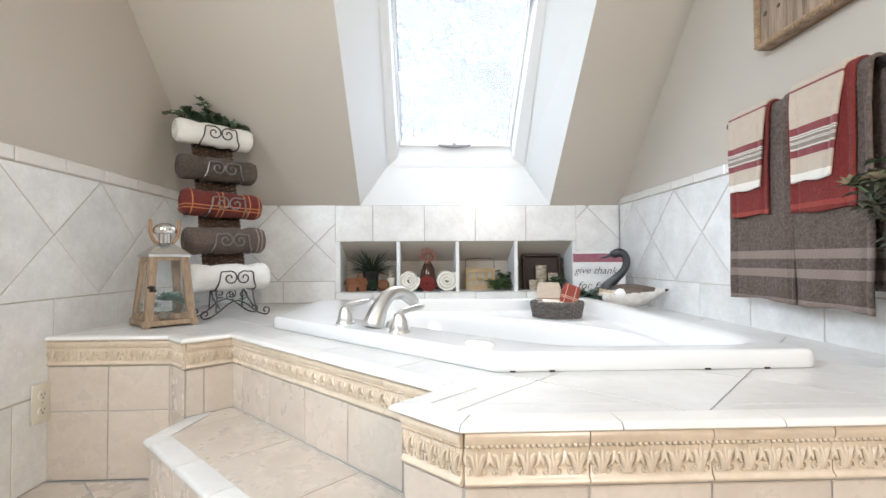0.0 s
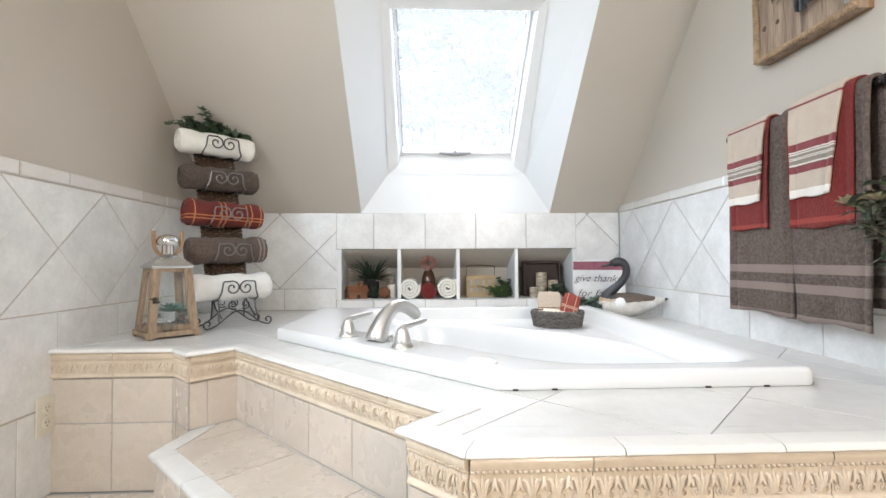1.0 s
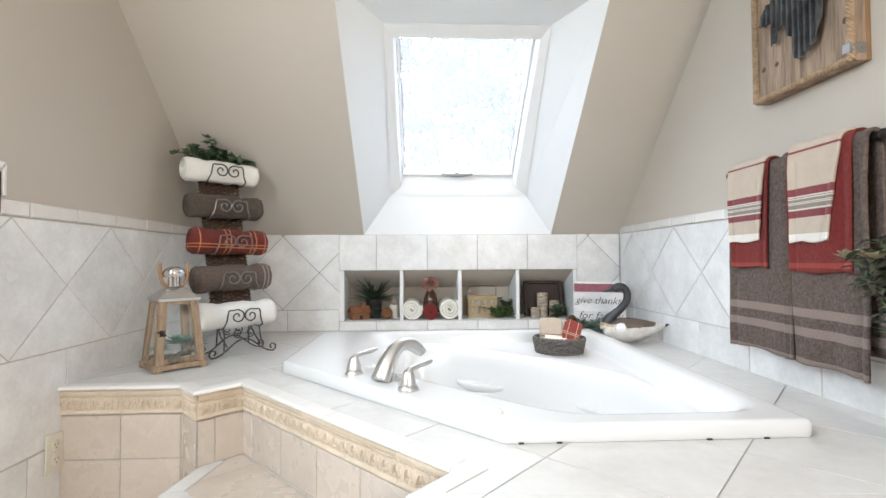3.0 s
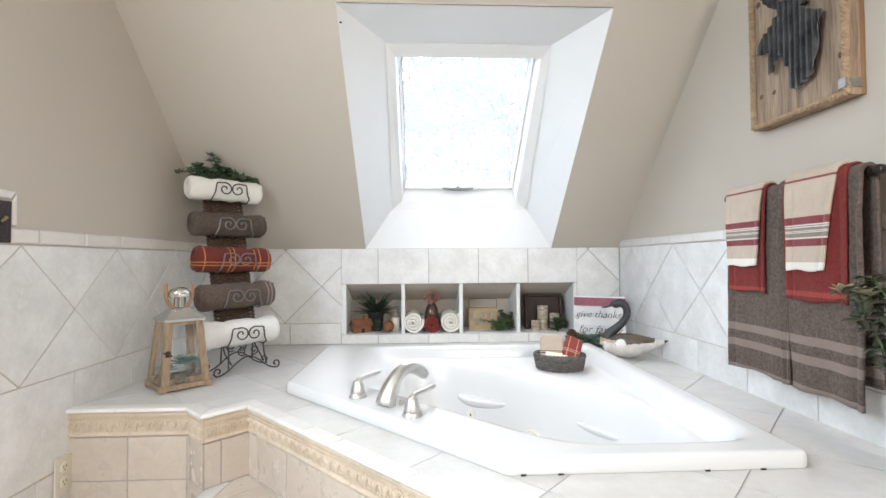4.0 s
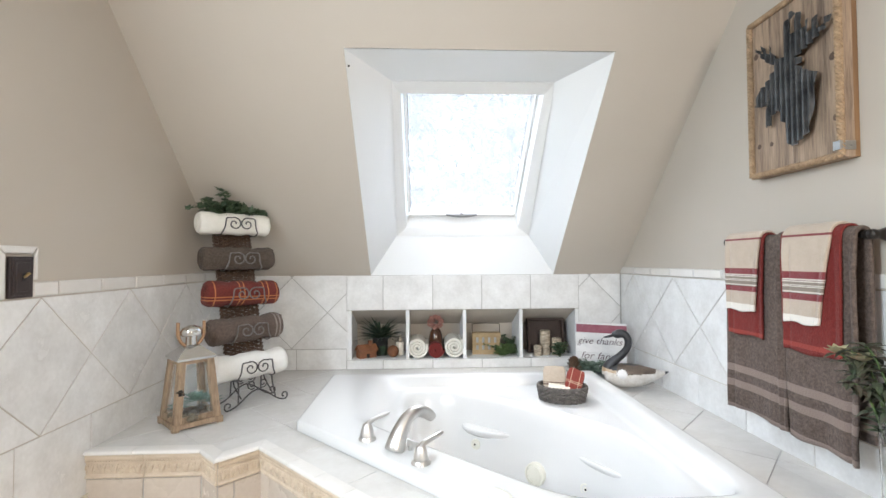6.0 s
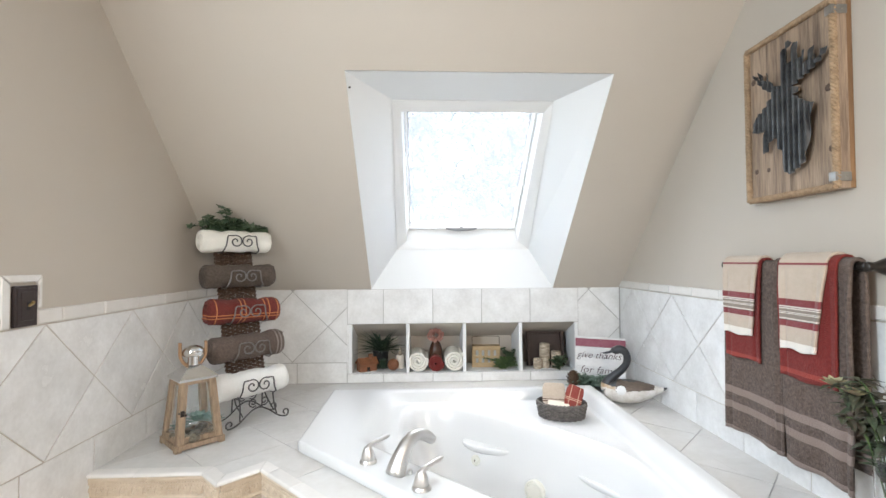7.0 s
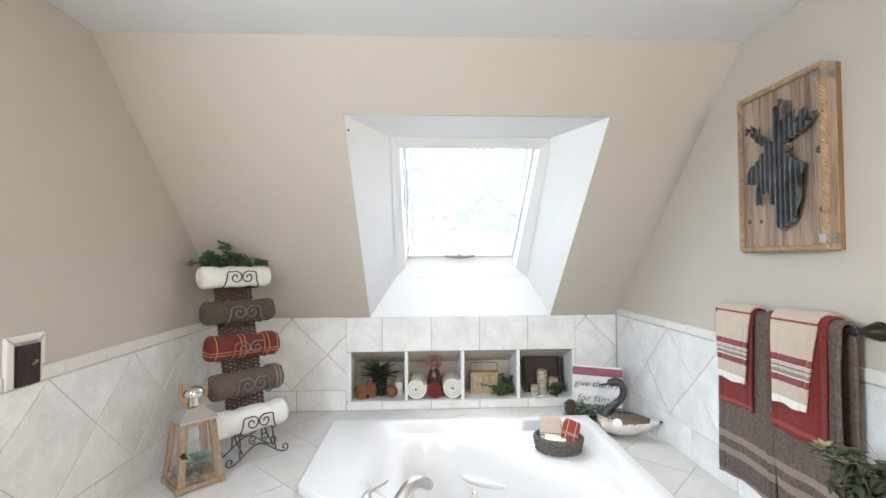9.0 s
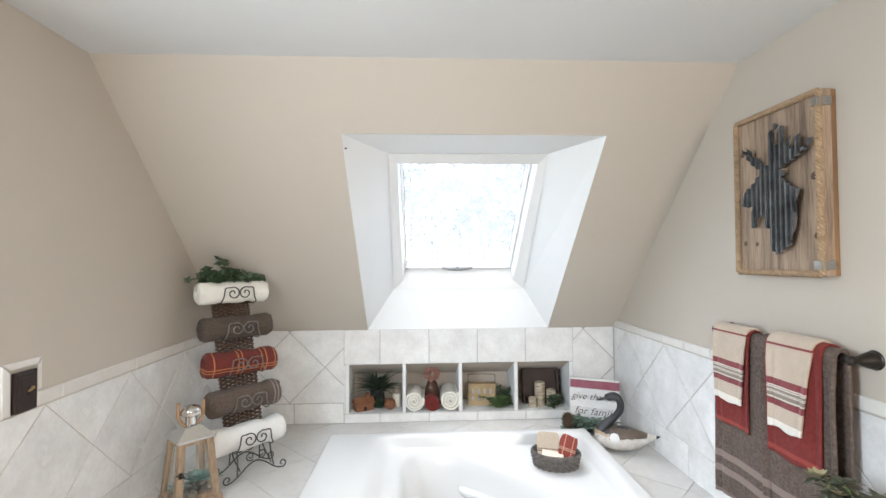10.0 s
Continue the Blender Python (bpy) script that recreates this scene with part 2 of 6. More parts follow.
BARK = material("pine_bark", (0.12, 0.11, 0.10), (0.07, 0.065, 0.06), rough=0.9, coarse=3, fine=20, amount=0.9)
NEEDLES = material("pine_needles", (0.045, 0.08, 0.06), (0.04, 0.06, 0.045), rough=0.7, coarse=3, fine=20, amount=0.9)
GRASS = material("lawn_ground", (0.10, 0.14, 0.06), (0.15, 0.15, 0.09), rough=0.95, coarse=0.6, fine=8, amount=0.8)
ROOFING = material("unseen_roof_grey", (0.09, 0.085, 0.08), (0.06, 0.055, 0.05), rough=0.9, coarse=6, fine=60)
OUTERWALL = material("unseen_wall_pale", (0.55, 0.54, 0.50), (0.48, 0.47, 0.43), rough=0.7, coarse=4, fine=60)
# glow of the added, unseen fill lamp
FILLGLOW = bpy.data.materials.new("fill_lamp_glow")
FILLGLOW.use_nodes = True
FILLGLOW.node_tree.nodes["Principled BSDF"].inputs["Emission Color"].default_value = (1.0, 0.82, 0.6, 1)
FILLGLOW.node_tree.nodes["Principled BSDF"].inputs["Emission Strength"].default_value = 1.5

# ---------------------------------------------------------------- mesh helpers
X, Y, Z = Vector((1, 0, 0)), Vector((0, 1, 0)), Vector((0, 0, 1))


def finish(name, bm, mat, parent=None, label="", smooth=False, recalc=True, mats=None):
    if recalc:
        bmesh.ops.recalc_face_normals(bm, faces=bm.faces)
    me = bpy.data.meshes.new(name)
    bm.to_mesh(me)
    bm.free()
    for m in (mats or [mat]):
        me.materials.append(m)
    if smooth:
        me.shade_smooth()
        if smooth != "all":
            me.set_sharp_from_angle(angle=radians(42))
    ob = new(name, me)
    if parent:
        ob.parent = parent
    if label:
        tagged(ob, label)
    return ob


part = finish


def thing(name, m, label, category, group="", kind=""):
    ob = new(name)
    ob.empty_display_size = 0.05
    ob.matrix_world = m
    return tagged(ob, label, category, group, kind)


def box(bm, x0, x1, y0, y1, z0, z1, bevel=0.0, m=None):
    made = bmesh.ops.create_cube(bm, size=1.0)
    vs = made["verts"]
    bmesh.ops.scale(bm, vec=(x1 - x0, y1 - y0, z1 - z0), verts=vs)
    bmesh.ops.translate(bm, vec=((x0 + x1) / 2, (y0 + y1) / 2, (z0 + z1) / 2), verts=vs)
    if bevel:
        es = list({e for v in vs for e in v.link_edges})
        made = bmesh.ops.bevel(bm, geom=es, offset=bevel, segments=2, affect="EDGES", profile=0.6)
        vs = list({v for f in made["faces"] for v in f.verts} | {v for v in vs if v.is_valid})
    if m is not None:
        bmesh.ops.transform(bm, matrix=m, verts=vs)
    return vs


def loft(bm, rings, close=True, caps=True):
    """Skins rings of equally many points."""
    loops = [[bm.verts.new(p) for p in ring] for ring in rings]
    n = len(loops[0])
    for a, b in zip(loops, loops[1:]):
        for i in range(n if close else n - 1):
            j = (i + 1) % n
            bm.faces.new((a[i], a[j], b[j], b[i]))
    if caps and close:
        bm.faces.new(list(reversed(loops[0])))
        bm.faces.new(loops[-1])
    return loops


def tube(bm, pts, radius, seg=8, flat=1.0, caps=True, up=None):
    """A tube along pts; radius is a number or one for each point; flat squeezes it across."""
    pts = [Vector(p) for p in pts]
    rs = radius if isinstance(radius, (list, tuple)) else [radius] * len(pts)
    rings, last = [], None
    for i, p in enumerate(pts):
        d = (pts[min(i + 1, len(pts) - 1)] - pts[max(i - 1, 0)]).normalized()
        if last is None:
            ref = Vector(up) if up else (Z if abs(d.z) < 0.9 else X)
            side = d.cross(ref).normalized()
        else:
            side = (last - d * last.dot(d)).normalized()
        last = side
        other = side.cross(d).normalized()
        rings.append([p + (side * math.cos(a) + other * math.sin(a) * flat) * rs[i] for a in [2 * math.pi * k / seg for k in range(seg)]])
    return loft(bm, rings, caps=caps)


def lathe(bm, profile, seg=24, centre=(0, 0, 0), axis=None, caps=True):
    m = Matrix.Translation(centre)
    if axis is not None:
        m = m @ Vector(axis).to_track_quat("Z", "Y").to_matrix().to_4x4()
    rings = [[m @ Vector((r * math.cos(2 * math.pi * k / seg), r * math.sin(2 * math.pi * k / seg), z)) for k in range(seg)] for r, z in profile]
    return loft(bm, rings, caps=caps)


def blob(bm, centre, size, seg=10, rings=6, m=None):
    vs = bmesh.ops.create_uvsphere(bm, u_segments=seg, v_segments=rings, radius=1.0)["verts"]
    bmesh.ops.scale(bm, vec=size, verts=vs)
    if m is not None:
        bmesh.ops.transform(bm, matrix=m, verts=vs)
    bmesh.ops.translate(bm, vec=centre, verts=vs)
    return vs


def prism(bm, poly, z0, z1, m=None):
    m = m or Matrix()
    loft(bm, [[m @ Vector((x, y, z)) for x, y in poly] for z in (z0, z1)])


def leaf(bm, base, way, up, length, width, bend=0.25, fold=0.15):
    """A pointed leaf, folded along its rib and bent."""
    way, up = Vector(way).normalized(), Vector(up)
    side = way.cross(up)
    side = side.normalized() if side.length > 1e-4 else way.orthogonal().normalized()
    up = side.cross(way).normalized()
    base = Vector(base)
    rows = []
    for s, w in ((0.0, 0.08), (0.3, 0.85), (0.6, 0.8), (1.0, 0.02)):
        c = base + way * (length * s) - up * (length * bend * s * s)
        rows.append([bm.verts.new(c - side * (width * w / 2) + up * (width * fold * w)), bm.verts.new(c), bm.verts.new(c + side * (width * w / 2) + up * (width * fold * w))])
    for a, b in zip(rows, rows[1:]):
        for i in (0, 1):
            bm.faces.new((a[i], a[i + 1], b[i + 1], b[i]))


def ivy_leaf(bm, base, way, up, size):
    """A five-lobed ivy leaf."""
    way, up = Vector(way).normalized(), Vector(up)
    side = way.cross(up)
    side = side.normalized() if side.length > 1e-4 else way.orthogonal().normalized()
    up = side.cross(way).normalized()
    c = bm.verts.new(Vector(base) + way * size * 0.35 + up * size * 0.06)
    rim = []
    for a, r in ((180, 0.30), (140, 0.42), (105, 0.28), (75, 0.55), (45, 0.32), (0, 0.72), (-45, 0.32), (-75, 0.55), (-105, 0.28), (-140, 0.42)):
        a = radians(a)
        rim.append(bm.verts.new(Vector(base) + way * size * (0.35 + r * math.cos(a)) + side * size * r * math.sin(a) - up * size * 0.12 * r))
    for i in range(len(rim)):
        bm.faces.new((c, rim[i], rim[(i + 1) % len(rim)]))


def clip(poly, nx, ny, c):
    """The part of a convex polygon where nx * x + ny * y <= c."""
    out = []
    for i, p in enumerate(poly):
        q = poly[(i + 1) % len(poly)]
        dp, dq = nx * p[0] + ny * p[1] - c, nx * q[0] + ny * q[1] - c
        if dp <= 0:
            out.append(p)
        if dp * dq < 0:
            s = dp / (dp - dq)
            out.append((p[0] + (q[0] - p[0]) * s, p[1] + (q[1] - p[1]) * s))
    return out


def area2(poly):
    return sum(p[0] * q[1] - q[0] * p[1] for p, q in zip(poly, poly[1:] + poly[:1]))


def meet(poly, other):
    """The common part of two convex polygons."""
    if area2(other) < 0:
        other = other[::-1]
    for p, q in zip(other, other[1:] + other[:1]):
        nx, ny = q[1] - p[1], p[0] - q[0]
        poly = clip(poly, nx, ny, nx * p[0] + ny * p[1])
        if len(poly) < 3:
            return []
    return poly


def inset(poly, d):
    """A convex polygon, drawn in by d on all sides."""
    if area2(poly) < 0:
        poly = poly[::-1]
    out = poly
    for p, q in zip(poly, poly[1:] + poly[:1]):
        nx, ny = q[1] - p[1], p[0] - q[0]
        size = math.hypot(nx, ny)
        if size < 1e-7:
            continue
        nx, ny = nx / size, ny / size
        out = clip(out, nx, ny, nx * p[0] + ny * p[1] - d)
        if len(out) < 3:
            return []
    return out


def plane(origin, u, v):
    """The frame of a surface: u and v along it, w = u x v out of it."""
    u, v = Vector(u).normalized(), Vector(v).normalized()
    w = u.cross(v)
    return Matrix(((u.x, v.x, w.x, origin[0]), (u.y, v.y, w.y, origin[1]), (u.z, v.z, w.z, origin[2]), (0, 0, 0, 1)))


def rect(u0, u1, v0, v1):
    return [(u0, v0), (u1, v0), (u1, v1), (u0, v1)]


def tiles(name, parent, m, regions, cells, mat, thick=0.006, gap=0.004, edge=0.0012):
    """Lays each cell as a tile of its own, cut to the regions (convex polygons)."""
    for cell in cells:
        cell = inset(cell, gap / 2)
        pieces = [q for q in (meet(cell, r) for r in regions) if len(q) > 2 and abs(area2(q)) > 2e-5]
        if not pieces:
            continue
        bm = bmesh.new()
        for q in pieces:
            if area2(q) < 0:
                q = q[::-1]
            top = inset(q, edge) if len(pieces) == 1 else q
            if len(top) != len(q):
                top = q
            jig = 0.0006 * (random.random() - 0.5)
            loops = [[bm.verts.new(m @ Vector((u, v, w))) for u, v in poly] for poly, w in ((q, -0.002), (q, thick - edge), (top, thick + jig))]
            for a, b in zip(loops, loops[1:]):
                for i in range(len(q)):
                    j = (i + 1) % len(q)
                    bm.faces.new((a[i], a[j], b[j], b[i]))
            bm.faces.new(loops[-1])
        part(name, bm, mat, parent, recalc=False)


def triangles(outer, holes=()):
    """Triangles that fill a polygon with holes."""
    from_lists = [[Vector((x, y, 0)) for x, y in loop] for loop in (outer, *holes)]
    flat = [p for loop in from_lists for p in loop]
    return [[(flat[i].x, flat[i].y) for i in tri] for tri in tessellate_polygon(from_lists)]


def diamonds(u0, v0, hu, hv, n0, n1):
    """Tiles on their corners: a row with centres at u0 + 2 hu k, and the halves above and below."""
    cells = []
    for k in range(n0, n1):
        for cu, cv in ((u0 + 2 * hu * k, v0), (u0 + 2 * hu * k + hu, v0 + hv), (u0 + 2 * hu * k + hu, v0 - hv)):
            cells.append([(cu - hu, cv), (cu, cv - hv), (cu + hu, cv), (cu, cv + hv)])
    return cells


def row(us, v0, v1):
    return [rect(a, b, v0, v1) for a, b in zip(us, us[1:])]


def steps(first, pitch, low, high):
    """Joints at first + k * pitch between low and high, and the two ends."""
    k0 = math.ceil((low - first) / pitch + 1e-6)
    out = [low]
    while first + k0 * pitch < high - 1e-6:
        if first + k0 * pitch - out[-1] > 0.004:
            out.append(first + k0 * pitch)
        k0 += 1
    return out + [high]


def slab(name, m, poly, t0, t1, mat, parent=None, label="", kind="structure", category=""):
    bm = bmesh.new()
    for tri in triangles(poly) if len(poly) > 4 else [poly]:
        prism(bm, tri, t0, t1, m)
    ob = part(name, bm, mat, parent, label)
    if not parent:
        tagged(ob, label, category, "", kind)
    return ob

# ---------------------------------------------------------------- the room
XL, XR, YB, YF = -1.167, 1.243, 2.640, -1.90
FLOOR, DECK, RIM, CEIL = 0.030, 0.498, 0.540, 2.245
SLOPE_Y, SLOPE_Z = 1.457, 1.068      # where the slope meets the ceiling, and its foot
UP = Vector((0, SLOPE_Y - YB, CEIL - SLOPE_Z)).normalized()
SLOPE = plane((0, YB, SLOPE_Z), -X, UP)
SLOPE_L = (Vector((0, SLOPE_Y - YB, CEIL - SLOPE_Z))).length
OPEN_TOP = (2.023 - SLOPE_Z) / UP.z
OL, OR = -0.310, 0.817              # roof window well: its sides at the slope

bm = bmesh.new()
box(bm, XL - 0.12, XR + 0.12, YF - 0.12, YB + 0.4, FLOOR - 0.15, FLOOR - 0.003)
floor = tagged(part("floor", bm, GROUT), "beige ceramic tile floor with grey grout joints", "floor", "", "structure")

LW = (-0.33, 0.43, 1.17, 2.07)   # invented window of the left-hand wall for the fill, nearer than the camera sees
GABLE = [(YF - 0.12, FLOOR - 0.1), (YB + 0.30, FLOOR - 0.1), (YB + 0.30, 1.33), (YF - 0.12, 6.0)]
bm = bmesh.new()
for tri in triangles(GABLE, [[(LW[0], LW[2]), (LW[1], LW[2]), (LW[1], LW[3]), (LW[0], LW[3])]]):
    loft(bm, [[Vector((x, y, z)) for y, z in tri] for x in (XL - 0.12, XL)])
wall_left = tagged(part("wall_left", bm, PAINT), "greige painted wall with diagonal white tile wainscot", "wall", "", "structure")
fill_win = thing("fill_window", pose(XL, 0, 0), "added white framed window in the side wall, unseen", "window", kind="structure")
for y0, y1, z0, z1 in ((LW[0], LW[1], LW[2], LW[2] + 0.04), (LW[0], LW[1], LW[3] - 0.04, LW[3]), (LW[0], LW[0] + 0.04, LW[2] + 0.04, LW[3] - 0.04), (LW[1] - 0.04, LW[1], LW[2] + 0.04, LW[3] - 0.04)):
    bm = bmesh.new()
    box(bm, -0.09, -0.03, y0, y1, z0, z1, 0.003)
    part("window_frame", bm, WHITEWOOD, fill_win)
bm = bmesh.new()
loft(bm, [[Vector((x, y, z)) for y, z in GABLE] for x in (XR, XR + 0.12)])
wall_right = tagged(part("wall_right", bm, PAINT), "greige painted wall with diagonal white tile wainscot", "wall", "", "structure")
bm = bmesh.new()
box(bm, XL, XR, YF - 0.12, YF, FLOOR - 0.1, 5.85)
wall_front = tagged(part("wall_front", bm, PAINT), "plain greige painted wall behind the bath", "wall", "", "structure")

# niche in the back wall: four compartments under a sloping lid
NL, NR, NB, NT, ND = -0.446, 0.970, 0.556, 0.853, 0.245
bm = bmesh.new()
for x0, x1, z0, z1 in ((XL, NL, FLOOR, SLOPE_Z), (NR, XR, FLOOR, SLOPE_Z), (NL, NR, FLOOR, NB), (NL, NR, NT, SLOPE_Z)):
    box(bm, x0, x1, YB, YB + 0.02, z0, z1)
wall_back = tagged(part("wall_back", bm, GROUT), "low tiled knee wall with an open niche", "wall", "", "structure")
# unseen outer wall, added to keep stray daylight out from behind
bm = bmesh.new()
box(bm, XL, XR, YB + 0.30, YB + 0.34, FLOOR - 0.1, 1.29)
tagged(part("wall_outside", bm, OUTERWALL), "unseen pale outer wall that shuts out stray daylight", "wall", "", "structure")

niche = thing("wall_niche", pose(0, YB, 0), "white painted recessed niche with four compartments", "niche", kind="structure")
w0 = 0.020
bm = bmesh.new()
box(bm, NL, NR, 0, ND, NB - 0.012, NB + 0.002)
part("niche_floor", bm, WELL, niche)
bm = bmesh.new()
lid = [(0.0, NT), (0.0, NT + 0.012), (ND, NT - 0.10), (ND, NT - 0.115)]
loft(bm, [[Vector((x, y, z)) for y, z in lid] for x in (NL, NR)])
part("niche_lid", bm, PAINT, niche)
bm = bmesh.new()
box(bm, NL, NR, ND, ND + 0.012, NB - 0.01, NT)
part("niche_back", bm, PAINT, niche)
pitch_n = (NR - NL) / 4
for k in range(5):
    xc = NL + pitch_n * k + (0.5 - k / 4) * w0
    bm = bmesh.new()
    side = [(-0.004, NB), (-0.004, NT), (0.0, NT), (ND, NT - 0.11), (ND, NB)]
    loft(bm, [[Vector((x, y, z)) for y, z in side] for x in (xc - w0 / 2, xc + w0 / 2)])
    part("niche_divider", bm, WELL, niche)

# sloped ceiling round the well, flat ceiling
bm = bmesh.new()
prism(bm, [(-XR, 0), (-OR, 0), (-OR, OPEN_TOP), (-OL, OPEN_TOP), (-OL, 0), (-XL, 0), (-XL, SLOPE_L), (-XR, SLOPE_L)], 0, 0.02, SLOPE)
tagged(part("ceiling_slope", bm, PAINT), "greige painted sloping ceiling under the roof", "ceiling", "", "structure")
bm = bmesh.new()
box(bm, XL, XR, YF, SLOPE_Y + 0.08, CEIL, CEIL + 0.03)
tagged(part("ceiling", bm, CEILING), "flat white painted ceiling", "ceiling", "", "structure")

# well of the roof window: splayed cheeks, head and sill
outer_ring = [Vector((OL, YB, SLOPE_Z)), Vector((OR, YB, SLOPE_Z)), Vector((OR, 1.687, 2.023)), Vector((OL, 1.687, 2.023))]
inner_ring = [Vector((-0.154, 2.706, 1.315)), Vector((0.680, 2.706, 1.315)), Vector((0.650, 2.002, 2.017)), Vector((-0.137, 2.002, 2.017))]
well = thing("skylight_well", pose(0, 0, 0), "white painted splayed well of the roof window", "ceiling", kind="structure")
for i, name in enumerate(("well_sill", "cheek", "well_head", "cheek")):
    j = (i + 1) % 4
    mid = (outer_ring[i] + outer_ring[j]) / 2
    away = (Vector((0, 0.03, -0.012)), Vector((0.03, 0.02, 0.02)), Vector((0, 0.02, 0.03)), Vector((-0.03, 0.02, 0.02)))[i]
    q = [outer_ring[i], outer_ring[j], inner_ring[j], inner_ring[i]]
    bm = bmesh.new()
    loft(bm, [q, [p + away for p in q]])
    part(name, bm, WELL, well)

bm = bmesh.new()
lathe(bm, [(0.004, -0.004), (0.004, 0.004), (0.002, 0.006)], seg=10, centre=(-0.301, 1.748, 1.978), axis=(1, 0, 0))
part("screw", bm, DARKSLOT, well, "small dark screw head")

# roof window: casing, deep jambs, sash and pane, all parallel to the roof
window = thing("window_1", pose(0, 0, 0), "white framed roof window with clear glass", "window", kind="structure")
CASING = plane((0, 2.713, 1.365), -X, (0, -0.727, 0.687))
CLEN = 0.894


def window_ring(x0, x1, v0, v1, w):
    """Four corners in the casing's plane, w behind it, in the order of the well's rings."""
    return [CASING @ Vector((-x, v, w)) for x, v in ((x0, v0), (x1, v0), (x1, v1), (x0, v1))]


def nested(name, rings, mat, label=""):
    bm = bmesh.new()
    loft(bm, rings, caps=False)
    return part(name, bm, mat, window, label)


back = Vector((0, 0.004, 0.005))
opening = window_ring(-0.097, 0.615, 0.0, CLEN, 0.0)
nested("window_frame", [[p + back for p in inner_ring], [p - back for p in inner_ring], opening, window_ring(-0.095, 0.613, 0.002, CLEN - 0.002, 0.004), window_ring(-0.087, 0.603, 0.030, CLEN - 0.002, 0.066), window_ring(-0.087, 0.603, 0.030, CLEN - 0.002, 0.085)], WHITEWOOD)
nested("window_sash", [window_ring(-0.084, 0.600, 0.034, CLEN - 0.006, 0.084), window_ring(-0.084, 0.600, 0.034, CLEN - 0.006, 0.066), window_ring(-0.078, 0.592, 0.052, CLEN - 0.020, 0.066), window_ring(-0.077, 0.591, 0.054, CLEN - 0.022, 0.086), window_ring(-0.072, 0.585, 0.058, CLEN - 0.026, 0.090), window_ring(-0.072, 0.585, 0.058, CLEN - 0.026, 0.130)], WHITEWOOD)
nested("gasket", [window_ring(-0.0715, 0.5845, 0.0585, CLEN - 0.0265, 0.108), window_ring(-0.068, 0.581, 0.062, CLEN - 0.030, 0.108), window_ring(-0.068, 0.581, 0.062, CLEN - 0.030, 0.114)], GASKET, "grey rubber glazing gasket")
bm = bmesh.new()
prism(bm, rect(-0.60, 0.09, 0.040, CLEN - 0.01), 0.115, 0.121, CASING)
pane = part("pane", bm, GLAREGLASS, window)
pane.visible_shadow = False
bm = bmesh.new()
hx, hy, hz = 0.253, 2.712, 1.447
rings = []
for k in range(13):
    s = -1 + k / 6
    tall, deep_ = 0.0115 - 0.0045 * s * s, 0.007
    c = Vector((hx + 0.098 * s, hy, hz - 0.007 * (1 - s * s)))
    rings.append([c + Vector((0, deep_ * math.cos(a), tall * math.sin(a))) for a in [2 * math.pi * q / 12 for q in range(12)]])
loft(bm, rings)
for s in (-0.82, 0.82):
    tube(bm, [(hx + s * 0.098, hy, hz), (hx + s * 0.098, hy + 0.05, hz + 0.010)], 0.006, seg=8)
box(bm, hx - 0.010, hx + 0.010, hy - 0.009, hy + 0.004, hz - 0.002, hz + 0.011, 0.002)
part("handle", bm, HANDLEGREY, window, "grey pull handle on the lower sash", smooth=True)

# unseen roof with the hole for the window, added so daylight enters only there
ROOF = CASING @ Matrix.Translation((0, 0, 0.14))
bm = bmesh.new()
for u0, u1, v0, v1 in ((-1.5, -0.74, -0.5, 6.9), (0.23, 1.45, -0.5, 6.9), (-0.74, 0.23, -0.5, -0.12), (-0.74, 0.23, CLEN + 0.12, 6.9)):
    prism(bm, rect(u0, u1, v0, v1), 0.0, 0.08, ROOF)
tagged(part("roof", bm, ROOFING), "unseen grey roof slab that shuts out stray daylight", "roof", "", "structure")

# ---------------------------------------------------------------- bath deck: plan
A, B, C, D = Vector((XL, 1.470)), Vector((-0.772, 1.470)), Vector((-0.682, 1.380)), Vector((-0.575, 1.487))
E_, G, F, R = Vector((0.102, 0.810)), Vector((0.012, 0.720)), Vector((0.125, 0.607)), Vector((XR, 0.607))
EDGE = [A, B, C, D, E_, G, F, R]


def inward(points, d):
    """The line, moved to its left by d, mitred at its corners; the ends slide along the walls."""
    out = []
    for i, p in enumerate(points):
        ns = []
        for a, b in ((i - 1, i), (i, i + 1)):
            if a >= 0 and b < len(points):
                w = (points[b] - points[a]).normalized()
                ns.append(Vector((-w.y, w.x)))
        m = ns[0] if len(ns) == 1 else (ns[0] + ns[1]) / (1 + ns[0].dot(ns[1]))
        out.append(p + m * d)
    return out


TUB = [Vector((-0.488, 1.643)), Vector((0.227, 0.928)), Vector((0.942, 0.928)), Vector((0.952, 2.372)), Vector((-0.480, 2.345))]
tub_mid = Vector((0.25, 1.72))
hole = [tuple(p + (tub_mid - p).normalized() * 0.035) for p in TUB]
deck = thing("bath_deck", pose(0, 0, 0), "white and beige tiled deck round the bathtub", "bath deck", kind="structure")
body = inward(EDGE, 0.020)
top_outline = [tuple(p) for p in body] + [(XR, YB), (XL, YB)]
bm = bmesh.new()
for tri in triangles(top_outline, [hole]):
    prism(bm, tri, DECK - 0.03, DECK - 0.0018)
part("substrate", bm, GROUT, deck)
bm = bmesh.new()
for p, q in zip(body, body[1:]):
    w = (q - p).normalized()
    n = Vector((-w.y, w.x))
    q2 = [tuple(p), tuple(q), tuple(q + n * 0.02), tuple(p + n * 0.02)]
    prism(bm, q2, FLOOR, DECK - 0.012)
part("deck_frame", bm, GROUT, deck)

STRIP = 0.050


